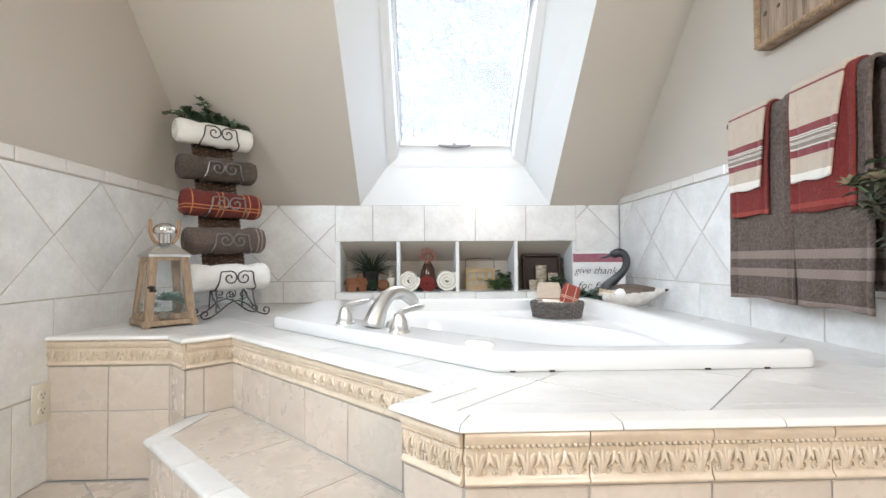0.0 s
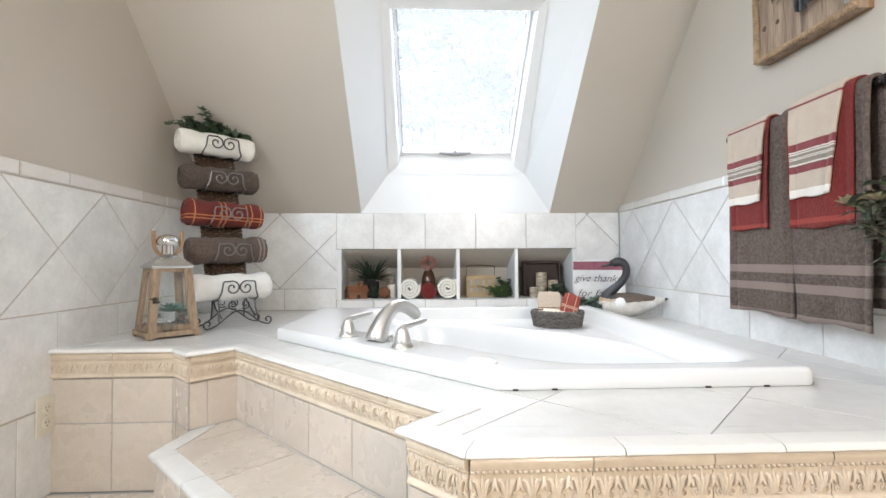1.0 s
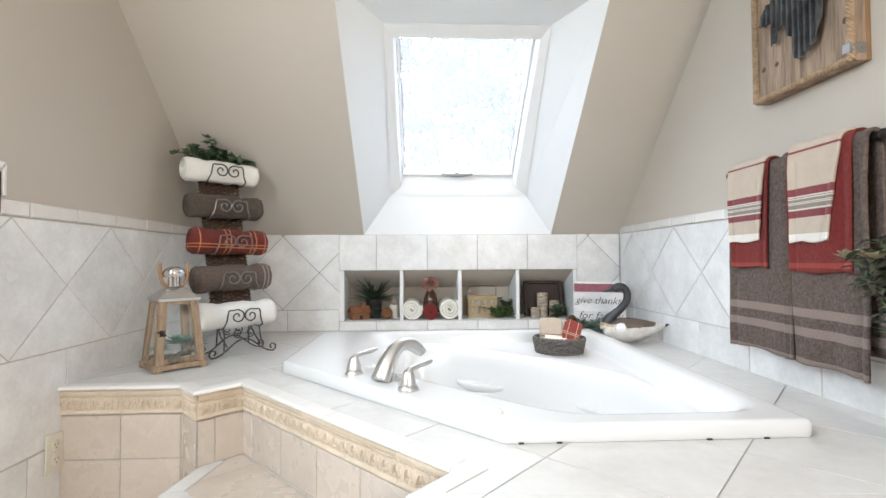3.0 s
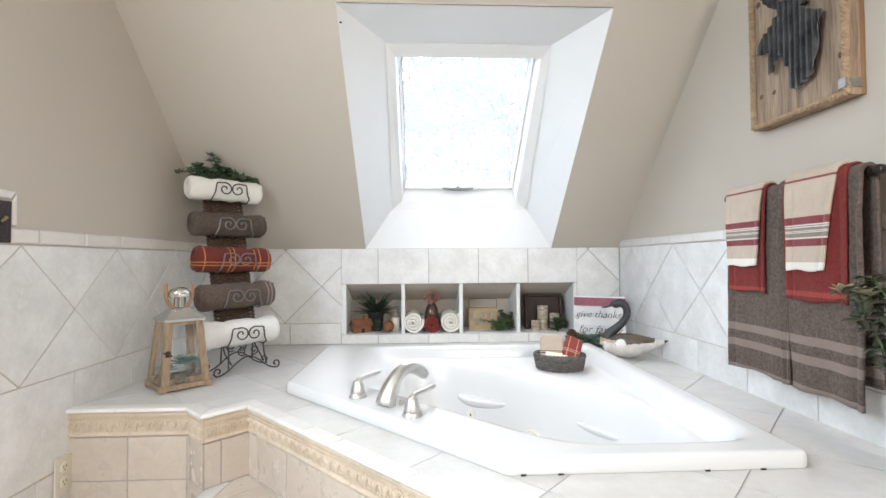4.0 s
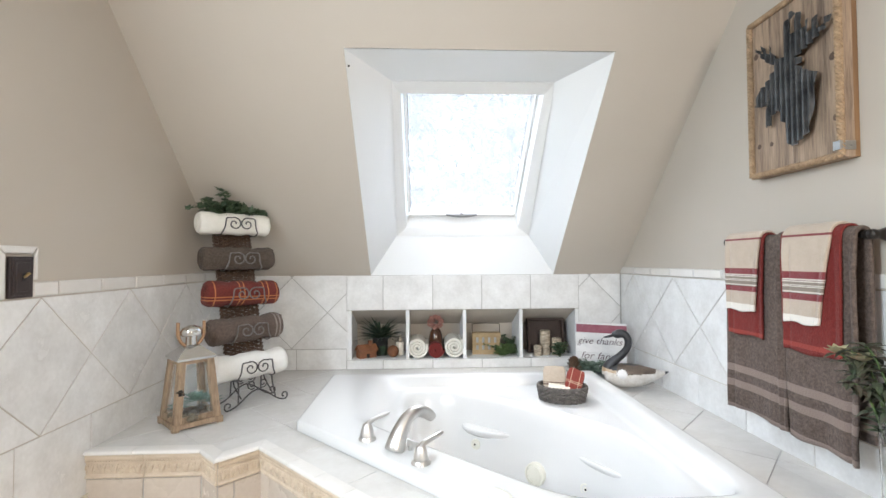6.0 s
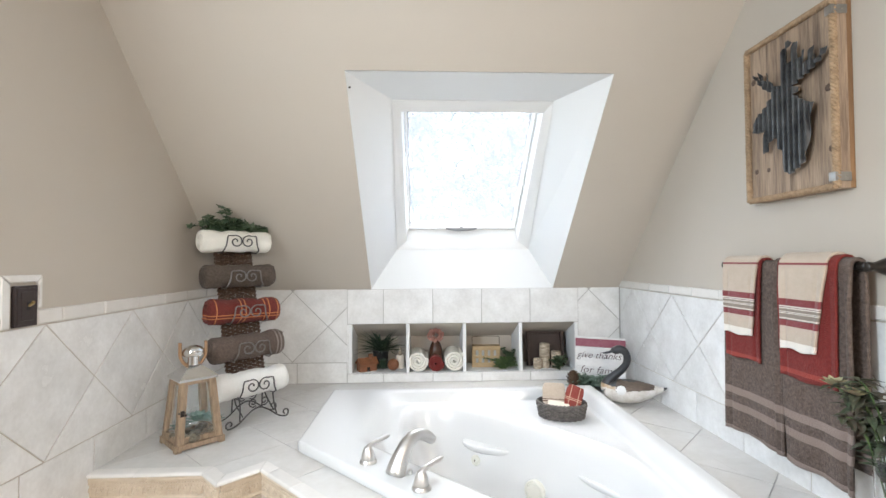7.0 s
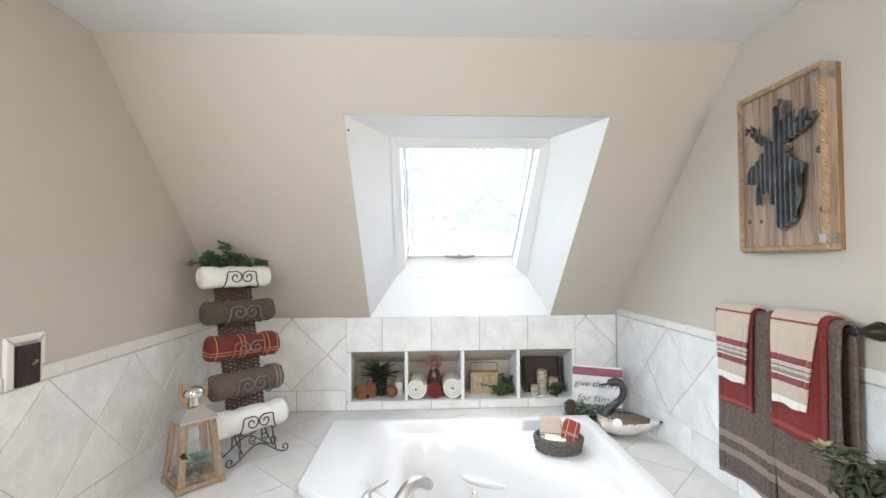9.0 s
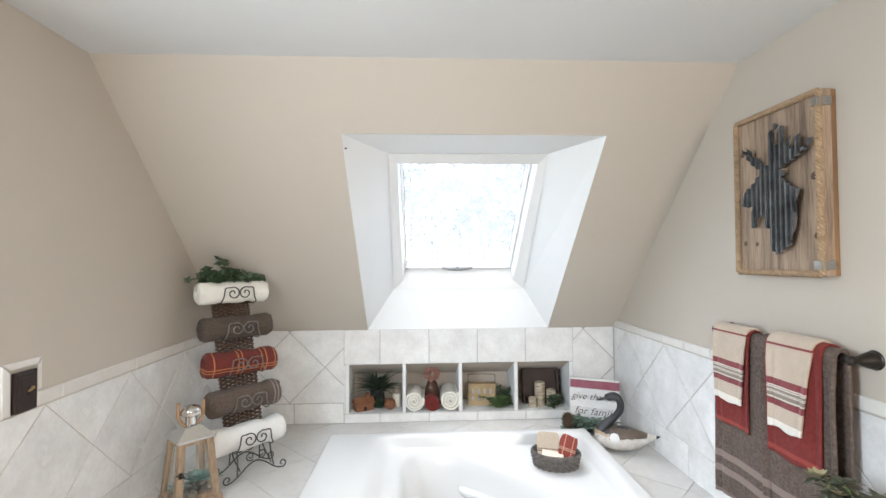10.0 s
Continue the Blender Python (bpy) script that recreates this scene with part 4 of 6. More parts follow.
def rolled(name, m, length, r, mat, label, seed, category="towel", group="rolled towels on the rack", sag=0.0):
    """A rolled towel along x, lumpy, with a flap edge and a spiral at its ends."""
    rnd = random.Random(seed)
    ob = thing(name, m, label, category, group)
    bm = bmesh.new()
    n, seg, rings = 26, 36, []
    for i in range(n + 1):
        s = -1 + 2 * i / n
        x = s * length / 2
        ease = min(1.0, (1 - abs(s)) * 14)
        rr = r * (0.86 + 0.14 * math.sqrt(max(0.0, 1 - (1 - ease) ** 2)))
        ring = []
        for k in range(seg):
            a = 2 * math.pi * k / seg
            bulge = 1 + 0.085 * noise.noise(Vector((x * 22 + seed * 7, math.cos(a) * 1.6, math.sin(a) * 1.6))) + 0.045 * noise.noise(Vector((x * 45, math.cos(a) * 3, math.sin(a) * 3 + seed)))
            pinch = 1 - 0.11 * math.exp(-((abs(x) - 0.072) / 0.02) ** 2)
            step = 0.004 * math.exp(-(((a - 0.9) % (2 * math.pi)) / 0.35) ** 1)
            ring.append(Vector((x + 0.003 * noise.noise(Vector((a, seed, 1))), (rr * bulge * pinch + step) * math.cos(a), (rr * bulge * pinch + step) * math.sin(a) - sag * (1 - s * s))))
        rings.append(ring)
    for d, inner_r in ((0.004, 0.72), (-0.010, 0.45), (-0.012, 0.1)):
        rings.insert(0, [Vector((-length / 2 - d, p.y * inner_r, p.z * inner_r)) for p in rings[3 if len(rings) > 3 else 0]])
        rings.append([Vector((length / 2 + d, p.y * inner_r, p.z * inner_r)) for p in rings[-4 if len(rings) > 4 else -1]])
    loft(bm, rings)
    part("roll", bm, mat, ob, smooth="all")
    for sign in (-1, 1):
        bm = bmesh.new()
        pts = [Vector((sign * (length / 2 + 0.001), (0.12 + 0.76 * k / 44) * r * 0.93 * math.cos(k * 0.43 + seed), (0.12 + 0.76 * k / 44) * r * 0.93 * math.sin(k * 0.43 + seed))) for k in range(45)]
        tube(bm, pts, r * 0.085, seg=6)
        part("spiral_end", bm, mat, ob, smooth=True)
    return ob


PLAID = material("red_plaid_terry", (0.16, 0.024, 0.017), (0.085, 0.013, 0.010), amount=0.8, **TOWEL)
stripe(PLAID, "X", [(-0.142, -0.137), (-0.030, -0.025), (-0.010, -0.005), (0.085, 0.090), (0.105, 0.110), (0.148, 0.153)], (0.50, 0.19, 0.07))
stripe(PLAID, "Z", [(-0.030, -0.025), (-0.016, -0.011)], (0.45, 0.16, 0.06))
WHITEGREY = material("striped_taupe_terry", (0.135, 0.098, 0.080), (0.070, 0.049, 0.039), amount=0.9, **TOWEL)
stripe(WHITEGREY, "X", [(0.125, 0.132), (0.142, 0.149)], (0.24, 0.20, 0.18))
for (h, r), mat, label, name in zip(ROLLS, (WHITETOWEL, WHITEGREY, PLAID, DARKTOWEL, IVORYTOWEL), ("rolled white terry towel held in an iron scroll", "rolled taupe terry towel with pale end stripes", "rolled rust red plaid towel with orange lines", "rolled dark brown terry towel held in an iron scroll", "rolled ivory terry towel under trailing ivy"), ("rolled_towel",) * 5):
    spot = rack.matrix_world @ (rack_at(h) + Vector((-0.006, 0.0, 0.004)))
    turn = rack.matrix_world.to_3x3().to_4x4()
    rolled(name, Matrix.Translation(spot) @ turn @ Matrix.Rotation(radians(random.uniform(-2, 2)), 4, "Y"), 0.33, r, mat, label, int(h * 1000))

ivy = thing("ivy_garland", Matrix.Translation(rack.matrix_world @ (rack_at(0.89) + Vector((0, 0.015, 0.0)))) @ rack.matrix_world.to_3x3().to_4x4(), "trailing green ivy lying along the top towel", "plant")
rnd = random.Random(5)
bm = bmesh.new()
bs = bmesh.new()
for k in range(14):
    x0 = rnd.uniform(-0.12, 0.10)
    end = Vector((x0 + rnd.uniform(-0.09, 0.07), rnd.uniform(-0.04, 0.02), rnd.uniform(0.005, 0.075)))
    if k == 0:
        x0, end = -0.12, Vector((-0.215, -0.02, 0.012))
    if k == 1:
        x0, end = -0.02, Vector((-0.055, 0.0, 0.118))
    if k == 2:
        x0, end = 0.10, Vector((0.165, -0.02, 0.005))
    vine = bez((x0, 0.01, -0.02), (x0, 0.0, 0.04), end * 0.6 + Vector((x0 * 0.3, 0, 0.03)), end, 9)
    tube(bs, vine, 0.0016, seg=5)
    for i, p in enumerate(vine[1:]):
        for q in range(2):
            a = rnd.uniform(0, 6.28)
            ivy_leaf(bm, p, Vector((math.cos(a), math.sin(a) - 0.5, rnd.uniform(-0.2, 0.7))), Vector((rnd.uniform(-0.5, 0.5), -0.6, 0.8)), rnd.uniform(0.026, 0.044))
for k in range(150):
    ivy_leaf(bm, (rnd.uniform(-0.13, 0.15), rnd.uniform(-0.035, 0.03), rnd.uniform(-0.012, 0.040) * 1.0), (rnd.uniform(-1, 1), rnd.uniform(-1, 0.3), rnd.uniform(-0.2, 0.6)), (rnd.uniform(-0.4, 0.4), -0.6, 0.8), rnd.uniform(0.026, 0.044))
tagged(part("stem", bs, LEAF, ivy, smooth=True), kind="stuff")
part("leaves", bm, LEAF, ivy)

# ---------------------------------------------------------------- niche contents
NF = NB + 0.002
# cedar house
house = thing("wooden_house", Matrix.Translation((-0.345, 2.705, NF)) @ Matrix.Rotation(radians(28), 4, "Z"), "small reddish cedar wood toy house", "ornament")
bm = bmesh.new()
loft(bm, [[Vector((x, y, z)) for y, z in ((-0.032, 0), (0.032, 0), (0.032, 0.045), (0, 0.074), (-0.032, 0.045))] for x in (-0.055, 0.055)])
part("house_body", bm, REDWOOD, house)
for sign in (-1, 1):
    bm = bmesh.new()
    loft(bm, [[Vector((x, y, z)) for y, z in ((0, 0.074), (0, 0.081), (sign * 0.043, 0.046), (sign * 0.041, 0.040))] for x in (-0.062, 0.062)])
    part("roof_panel", bm, REDWOOD, house)
bm = bmesh.new()
box(bm, 0.012, 0.036, -0.012, 0.010, 0.06, 0.102, 0.001)
part("chimney", bm, REDWOOD, house)
bm = bmesh.new()
box(bm, -0.010, 0.008, -0.034, -0.0315, 0, 0.026)
part("doorway", bm, DARKSLOT, house)

# spiky plant in a black pot
plant = thing("potted_plant", Matrix.Translation((-0.265, 2.775, NF)), "spiky dark green plant in a black pot", "plant")
bm = bmesh.new()
lathe(bm, [(0.038, 0), (0.046, 0.03), (0.050, 0.10), (0.053, 0.104), (0.053, 0.115), (0.046, 0.115), (0.044, 0.10), (0.01, 0.10)], seg=24)
part("pot", bm, POT, plant, smooth=True)
bm = bmesh.new()
rnd = random.Random(3)
for k in range(150):
    a, e = k * 2.4, rnd.uniform(0.15, 1.35)
    way = Vector((math.cos(a) * math.cos(e), math.sin(a) * math.cos(e) * 0.8, math.sin(e)))
    leaf(bm, (0.012 * math.cos(a), 0.012 * math.sin(a), 0.105), way, Z, rnd.uniform(0.11, 0.19) * (0.7 if way.y > 0.3 else 1), 0.012, 0.30, 0.2)
part("leaves", bm, DARKLEAF, plant)

# dark rosette and ball ornaments
orn = thing("artichoke_ornament", Matrix.Translation((-0.245, 2.690, NF)), "dark green artificial artichoke with pointed leaves", "ornament")
bm = bmesh.new()
for k in range(60):
    a, s = k * 2.39996, k / 60
    leaf(bm, (0.012 * math.cos(a), 0.012 * math.sin(a), 0.010 + 0.045 * s), (math.cos(a), math.sin(a), 0.3 + 1.2 * s), Z, 0.034 - 0.012 * s, 0.022, -0.15, 0.2)
part("leaves", bm, DARKLEAF, orn)
ball = thing("woven_ball", Matrix.Translation((-0.180, 2.700, NF + 0.036)), "brown woven decorative ball", "ornament")
bm = bmesh.new()
blob(bm, (0, 0, 0), (0.031, 0.031, 0.031), 16, 10)
for k in range(16):
    m = Matrix.Rotation(k * 1.3, 4, "X") @ Matrix.Rotation(k * 0.9, 4, "Y")
    tube(bm, [m @ Vector((0.0335 * math.cos(a), 0.0335 * math.sin(a), 0)) for a in [2 * math.pi * i / 24 for i in range(25)]], 0.003, seg=5)
part("ball", bm, REDWOOD, ball, smooth=True)
tagged(ball, "reddish brown woven decorative ball")


def candle(x, y, h, r, flame=False):
    ob = thing("candle", Matrix.Translation((x, y, NF)), "birch bark wrapped pillar candle with a pale top", "candle", "candles in the niche")
    bm = bmesh.new()
    lathe(bm, [(r, 0), (r, h - 0.003), (r - 0.002, h), (r * 0.8, h - 0.002), (r * 0.1, h - 0.004)], seg=24)
    part("wax", bm, CANDLE, ob, smooth=True)
    bm = bmesh.new()
    tube(bm, [(0, 0, h - 0.005), (0.001, 0, h + 0.006)], 0.001, seg=5)
    part("wick", bm, DARKSLOT, ob)
    return ob


jar = thing("cream_votive", Matrix.Translation((-0.140, 2.765, NF)), "cream pillar candle with a small bird-shaped lid", "candle")
bm = bmesh.new()
lathe(bm, [(0.026, 0), (0.027, 0.075), (0.024, 0.08), (0.002, 0.08)], seg=20)
part("wax", bm, SOAP, jar, smooth=True)
bm = bmesh.new()
lathe(bm, [(0.010, 0.08), (0.016, 0.092), (0.012, 0.102), (0.006, 0.112), (0.011, 0.122), (0.001, 0.13)], seg=14)
part("lid", bm, CANDLE, jar, smooth=True)


def spiral_roll(x, y, r, depth, mat, label, seed):
    """A rolled towel that shows its spiral to the front."""
    ob = thing("rolled_towel", Matrix.Translation((x, y, NF + r)), label, "towel", "rolled towels in the niche")
    bm = bmesh.new()
    turns, n, t = 3.2, 96, r / 3.6
    rings, prof = [], []
    for k in range(n + 1):
        a = 2 * math.pi * turns * k / n
        rr = 0.006 + (r - 0.010) * k / n
        prof.append((a - seed, rr))
    for y0, e in ((0.0, 0.55), (0.003, 0.9), (0.008, 1.0), (depth * 0.5, 1.0), (depth, 1.0)):
        ring = [Vector(((rr + 0.0083 * e) * math.cos(a), y0, (rr + 0.0083 * e) * math.sin(a))) for a, rr in prof]
        ring += [Vector(((rr - 0.0083 * e) * math.cos(a), y0, (rr - 0.0083 * e) * math.sin(a))) for a, rr in reversed(prof)]
        rings.append([p + Vector((0, 0, 0.0015 * noise.noise(p * 40))) for p in ring])
    loops = [[bm.verts.new(p) for p in ring] for ring in rings]
    m2 = len(loops[0])
    for a, b in zip(loops, loops[1:]):
        for i in range(m2):
            bm.faces.new((a[i], a[(i + 1) % m2], b[(i + 1) % m2], b[i]))
    h = m2 // 2
    for i in range(h - 1):
        bm.faces.new((loops[0][i], loops[0][i + 1], loops[0][m2 - 2 - i], loops[0][m2 - 1 - i]))
    part("roll", bm, mat, ob, smooth=True)
    return ob


spiral_roll(-0.026, 2.645, 0.064, 0.20, IVORYTOWEL, "rolled ivory towel with its spiral facing out", 0.9)
spiral_roll(0.199, 2.645, 0.066, 0.20, IVORYTOWEL, "thick rolled ivory towel with its spiral facing out", 0.4)
spiral_roll(0.086, 2.648, 0.050, 0.055, REDTOWEL, "thin rolled brick red towel between ivory ones", 1.3)
vase = thing("flower_vase", Matrix.Translation((0.087, 2.752, NF)), "brown red glazed vase with a dusty rose bloom", "vase")
bm = bmesh.new()
lathe(bm, [(0.030, 0), (0.040, 0.04), (0.045, 0.08), (0.042, 0.12), (0.032, 0.15), (0.022, 0.168), (0.024, 0.178), (0.018, 0.178), (0.015, 0.165), (0.004, 0.155)], seg=24)
part("body", bm, VASEBROWN, vase, smooth=True)
rnd = random.Random(8)
bm = bmesh.new()
for k in range(240):
    d = Vector((rnd.gauss(0, 1), rnd.gauss(0, 1), rnd.gauss(0, 1))).normalized()
    p = Vector((0, -0.03, 0.212)) + Vector((d.x * 0.044, d.y * 0.034, d.z * 0.036)) * rnd.uniform(0.45, 1.0)
    leaf(bm, p, d + Vector((rnd.uniform(-0.6, 0.6), rnd.uniform(-0.6, 0.6), rnd.uniform(-0.3, 0.6))), d, rnd.uniform(0.012, 0.018), rnd.uniform(0.014, 0.020), -0.3, 0.3)
part("bloom", bm, BLOOM, vase, "dusty rose cluster bloom", smooth=True)

# blond crate with a wire handle
crate = thing("wooden_crate", Matrix.Translation((0.410, 2.745, NF)) @ Matrix.Rotation(radians(-3), 4, "Z"), "blond wood slatted box with pane cut-outs and wire handle", "box")
bm = bmesh.new()
box(bm, -0.088, 0.088, 0.004, 0.062, 0.0, 0.012, 0.001)
box(bm, -0.088, 0.088, 0.056, 0.062, 0.0, 0.120, 0.001)
part("box_body", bm, CRATEWOOD, crate)
for x in (-0.088, -0.050, -0.012, 0.026, 0.064):
    bm = bmesh.new()
    box(bm, x, x + 0.022, -0.004, 0.004, 0.0, 0.122, 0.001)
    part("slat", bm, CRATEWOOD, crate)
for z in (0.0, 0.058, 0.108):
    bm = bmesh.new()
    box(bm, -0.0905, 0.0905, -0.0075, -0.0025, z, z + (0.030 if z == 0 else 0.016), 0.001)
    part("rail", bm, CRATEWOOD, crate)
bm = bmesh.new()
box(bm, -0.090, 0.090, -0.004, 0.064, 0.124, 0.134, 0.001)
part("lid", bm, CRATEWOOD, crate)
bm = bmesh.new()
box(bm, -0.084, 0.084, 0.006, 0.009, 0.012, 0.120)
part("lining", bm, WINDOWGREY, crate, "grey lining behind the cut-outs")
bm = bmesh.new()
tube(bm, [(-0.088, 0.03, 0.125), (-0.088, 0.03, 0.188), (-0.075, 0.03, 0.192), (-0.008, 0.03, 0.193), (0, 0.03, 0.200), (0.008, 0.03, 0.193), (0.075, 0.03, 0.192), (0.088, 0.03, 0.188), (0.088, 0.03, 0.125)], 0.0022, seg=6)
part("wire_handle", bm, BLACKMETAL, crate, "black bent wire handle", smooth=True)

def spray(name, at, label, mat, n, size, spread, seed, leafsize, width, category="plant"):
    ob = thing(name, Matrix.Translation(at), label, category)
    r = random.Random(seed)
    bm, bs = bmesh.new(), bmesh.new()
    for k in range(n):
        a = r.uniform(0, 6.28)
        end = Vector((spread[0] * math.cos(a) * r.uniform(0.4, 1), spread[1] * math.sin(a) * r.uniform(0.4, 1), spread[2] * r.uniform(0.15, 1)))
        stem = bez((0, 0, 0.004), (0, 0, end.z * 0.9), end * 0.7 + Vector((0, 0, 0.01)), end, 7)
        tube(bs, stem, 0.0012, seg=4)
        for p in stem[1:]:
            for q in range(3):
                b = r.uniform(0, 6.28)
                leaf(bm, p, (math.cos(b), math.sin(b), r.uniform(-0.3, 0.8)), (r.uniform(-0.3, 0.3), r.uniform(-0.6, 0), 1), leafsize * r.uniform(0.6, 1.2), width * r.uniform(0.7, 1.2), 0.2, 0.2)
    part("stems", bs, LEAF, ob)
    part("leaves", bm, mat, ob)
    return ob


spray("greenery_sprig", (0.500, 2.685, NF), "fresh green artificial sprig lying in the niche", FERNLEAF, 24, 0, (0.115, 0.035, 0.075), 4, 0.024, 0.011)
spray("greenery_sprig", (0.565, 2.735, NF), "darker leafy sprig lying in the niche", LEAF, 13, 0, (0.050, 0.03, 0.115), 14, 0.028, 0.017)

# dark tray leaning at the back, candles before it
tray = thing("tray", Matrix.Translation((0.800, 2.772, NF)) @ Matrix.Rotation(radians(-10), 4, "X"), "dark brown square wooden tray leaning against the back", "tray")
bm = bmesh.new()
box(bm, -0.105, 0.105, 0.0, 0.010, 0.0, 0.205, 0.002)
part("tray_bottom", bm, TRAYWOOD, tray)
for x0, x1, z0, z1 in ((-0.120, -0.104, 0, 0.220), (0.104, 0.120, 0, 0.220), (-0.104, 0.104, 0.204, 0.220), (-0.104, 0.104, 0.0, 0.016)):
    bm = bmesh.new()
    box(bm, x0, x1, -0.034, 0.011, z0, z1, 0.004)
    part("tray_rim", bm, TRAYWOOD, tray)
candle(0.728, 2.690, 0.062, 0.026)
candle(0.782, 2.722, 0.150, 0.033)
candle(0.850, 2.702, 0.104, 0.030)
spray("greenery_sprig", (0.850, 2.668, NF), "green leafy sprig beside the candles", LEAF, 8, 0, (0.05, 0.018, 0.075), 24, 0.030, 0.022)

# ---------------------------------------------------------------- corner behind the tub: sign, decoy, greenery
s0, s1 = Vector((0.913, 2.514, 0)), Vector((1.163, 2.392, 0))
su = (s1 - s0).normalized()
sw_, sh_ = (s1 - s0).length, 0.287
SIGN = Matrix.Translation((s0.x, s0.y, DECK)) @ plane((0, 0, 0), su, (Z + Vector((su.y, -su.x, 0)) * -0.04).normalized())
sign = thing("wooden_sign", SIGN, "white plank sign with a burgundy top and dark script", "sign")
for k in range(4):
    h0, h1 = sh_ * 0.80 * k / 4, sh_ * 0.80 * (k + 1) / 4
    bm = bmesh.new()
    box(bm, 0, sw_, h0 + 0.0006, h1 - 0.0006, -0.018, 0.0, 0.001)
    part("plank", bm, SIGNWHITE, sign)
bm = bmesh.new()
box(bm, 0, sw_, sh_ * 0.80 + 0.0006, sh_ * 0.965, -0.018, 0.0, 0.001)
part("plank", bm, SIGNRED, sign, "burgundy painted top plank")
bm = bmesh.new()
box(bm, -0.001, sw_ + 0.001, sh_ * 0.965 + 0.0006, sh_, -0.020, 0.001, 0.001)
part("top_strip", bm, SIGNWHITE, sign)


def lettering(text, size, place, parent, mat, shear=0.25, space=1.0):
    cu = bpy.data.curves.new("lettering", "FONT")
    cu.body, cu.size, cu.shear, cu.space_character, cu.extrude, cu.offset = text, size, shear, space, 0.0004, -0.0004
    tmp = bpy.data.objects.new("lettering", cu)
    scene.collection.objects.link(tmp)
    dg = bpy.context.evaluated_depsgraph_get()
    me = bpy.data.meshes.new_from_object(tmp.evaluated_get(dg))
    bpy.data.objects.remove(tmp)
    me.materials.clear()
    me.materials.append(mat)
    ob = new("lettering", me)
    ob.parent = parent
    ob.matrix_local = Matrix.Translation(place)
    return ob


lettering("give thanks", 0.055, (0.008, sh_ * 0.575, 0.0012), sign, INK, space=1.0, shear=0.35)
lettering("for family", 0.058, (0.024, sh_ * 0.275, 0.0012), sign, INK, space=1.05, shear=0.35)

# waterfowl decoy, one mesh
ax = Vector((0.250, -0.143, 0)).normalized()
sx_ = Vector((-ax.y, ax.x, 0))
decoy = Matrix(((ax.x, sx_.x, 0, 0.975), (ax.y, sx_.y, 0, 2.185), (0, 0, 1, DECK), (0, 0, 0, 1)))
bm = bmesh.new()
stations = [(-0.022, 0.062, 0.012, 0.014), (-0.014, 0.060, 0.034, 0.030), (0.000, 0.060, 0.050, 0.043), (0.025, 0.062, 0.062, 0.053), (0.060, 0.064, 0.070, 0.059), (0.100, 0.066, 0.070, 0.060), (0.140, 0.069, 0.062, 0.055), (0.180, 0.074, 0.048, 0.043), (0.215, 0.082, 0.032, 0.029), (0.245, 0.090, 0.018, 0.015), (0.268, 0.098, 0.010, 0.007), (0.278, 0.102, 0.003, 0.003)]
rings = []
fine_st = []
for s0_, s1_ in zip(stations, stations[1:]):
    for k in range(9):
        fine_st.append([u + (v - u) * k / 9 for u, v in zip(s0_, s1_)])
fine_st.append(list(stations[-1]))
for x, zc, ry, rz in fine_st:
    ring = []
    for k in range(120):
        a = 2 * math.pi * k / 120
        z = zc + rz * math.sin(a)
        z = max(z, 0.004 + max(0.0, (x - 0.17)) * 0.55)
        ring.append(decoy @ Vector((x, ry * math.cos(a), z)))
    rings.append(ring)
loft(bm, rings)
neck = bez((0.004, 0, 0.075), (-0.022, 0, 0.120), (0.070, 0, 0.150), (0.092, 0, 0.212), 12) + bez((0.092, 0, 0.212), (0.104, 0, 0.262), (0.074, 0, 0.290), (0.034, 0, 0.272), 8)[1:]
nr = [0.042, 0.038, 0.034, 0.030, 0.027, 0.0245, 0.0225, 0.021, 0.020, 0.0192, 0.0185, 0.018, 0.018, 0.018, 0.0182, 0.0188, 0.020, 0.0215, 0.022, 0.021, 0.018]
tube(bm, [decoy @ p for p in neck], nr, seg=16)
blob(bm, decoy @ Vector((0.040, 0, 0.270)), (0.026, 0.021, 0.019), 16, 10, decoy.to_3x3().to_4x4() @ Matrix.Rotation(radians(12), 4, "Y"))
tube(bm, [decoy @ Vector(p) for p in ((0.030, 0, 0.268), (0.010, 0, 0.260), (-0.010, 0, 0.254), (-0.026, 0, 0.251))], [0.0125, 0.010, 0.008, 0.004], seg=10, flat=0.7)
inv = decoy.inverted()
for f in bm.faces:
    c = inv @ f.calc_center_median()
    rag = 0.003 * noise.noise(c * 60)
    if c.z + rag > 0.122 or (c.z + rag > 0.094 and c.x < 0.045):
        f.material_index = 1
    elif ((c.x - 0.070) / 0.024) ** 2 + ((c.z - 0.082) / 0.021) ** 2 < 1 + rag * 20:
        f.material_index = 4
    elif c.x + rag < 0.040 and c.z + rag > 0.082:
        f.material_index = 3
    elif 0.045 < c.x + rag < 0.222 and c.z + rag > 0.074 + 0.12 * (c.x - 0.05):
        f.material_index = 2
    elif c.x > 0.262:
        f.material_index = 1
ob = part("decoy_goose", bm, SWANWHITE, smooth="all", mats=[SWANWHITE, SWANBLACK, SWANBROWN, SWANTAN, SIGNWHITE])
tagged(ob, "carved long-necked waterfowl decoy, black neck, brown and white body", "decoy")

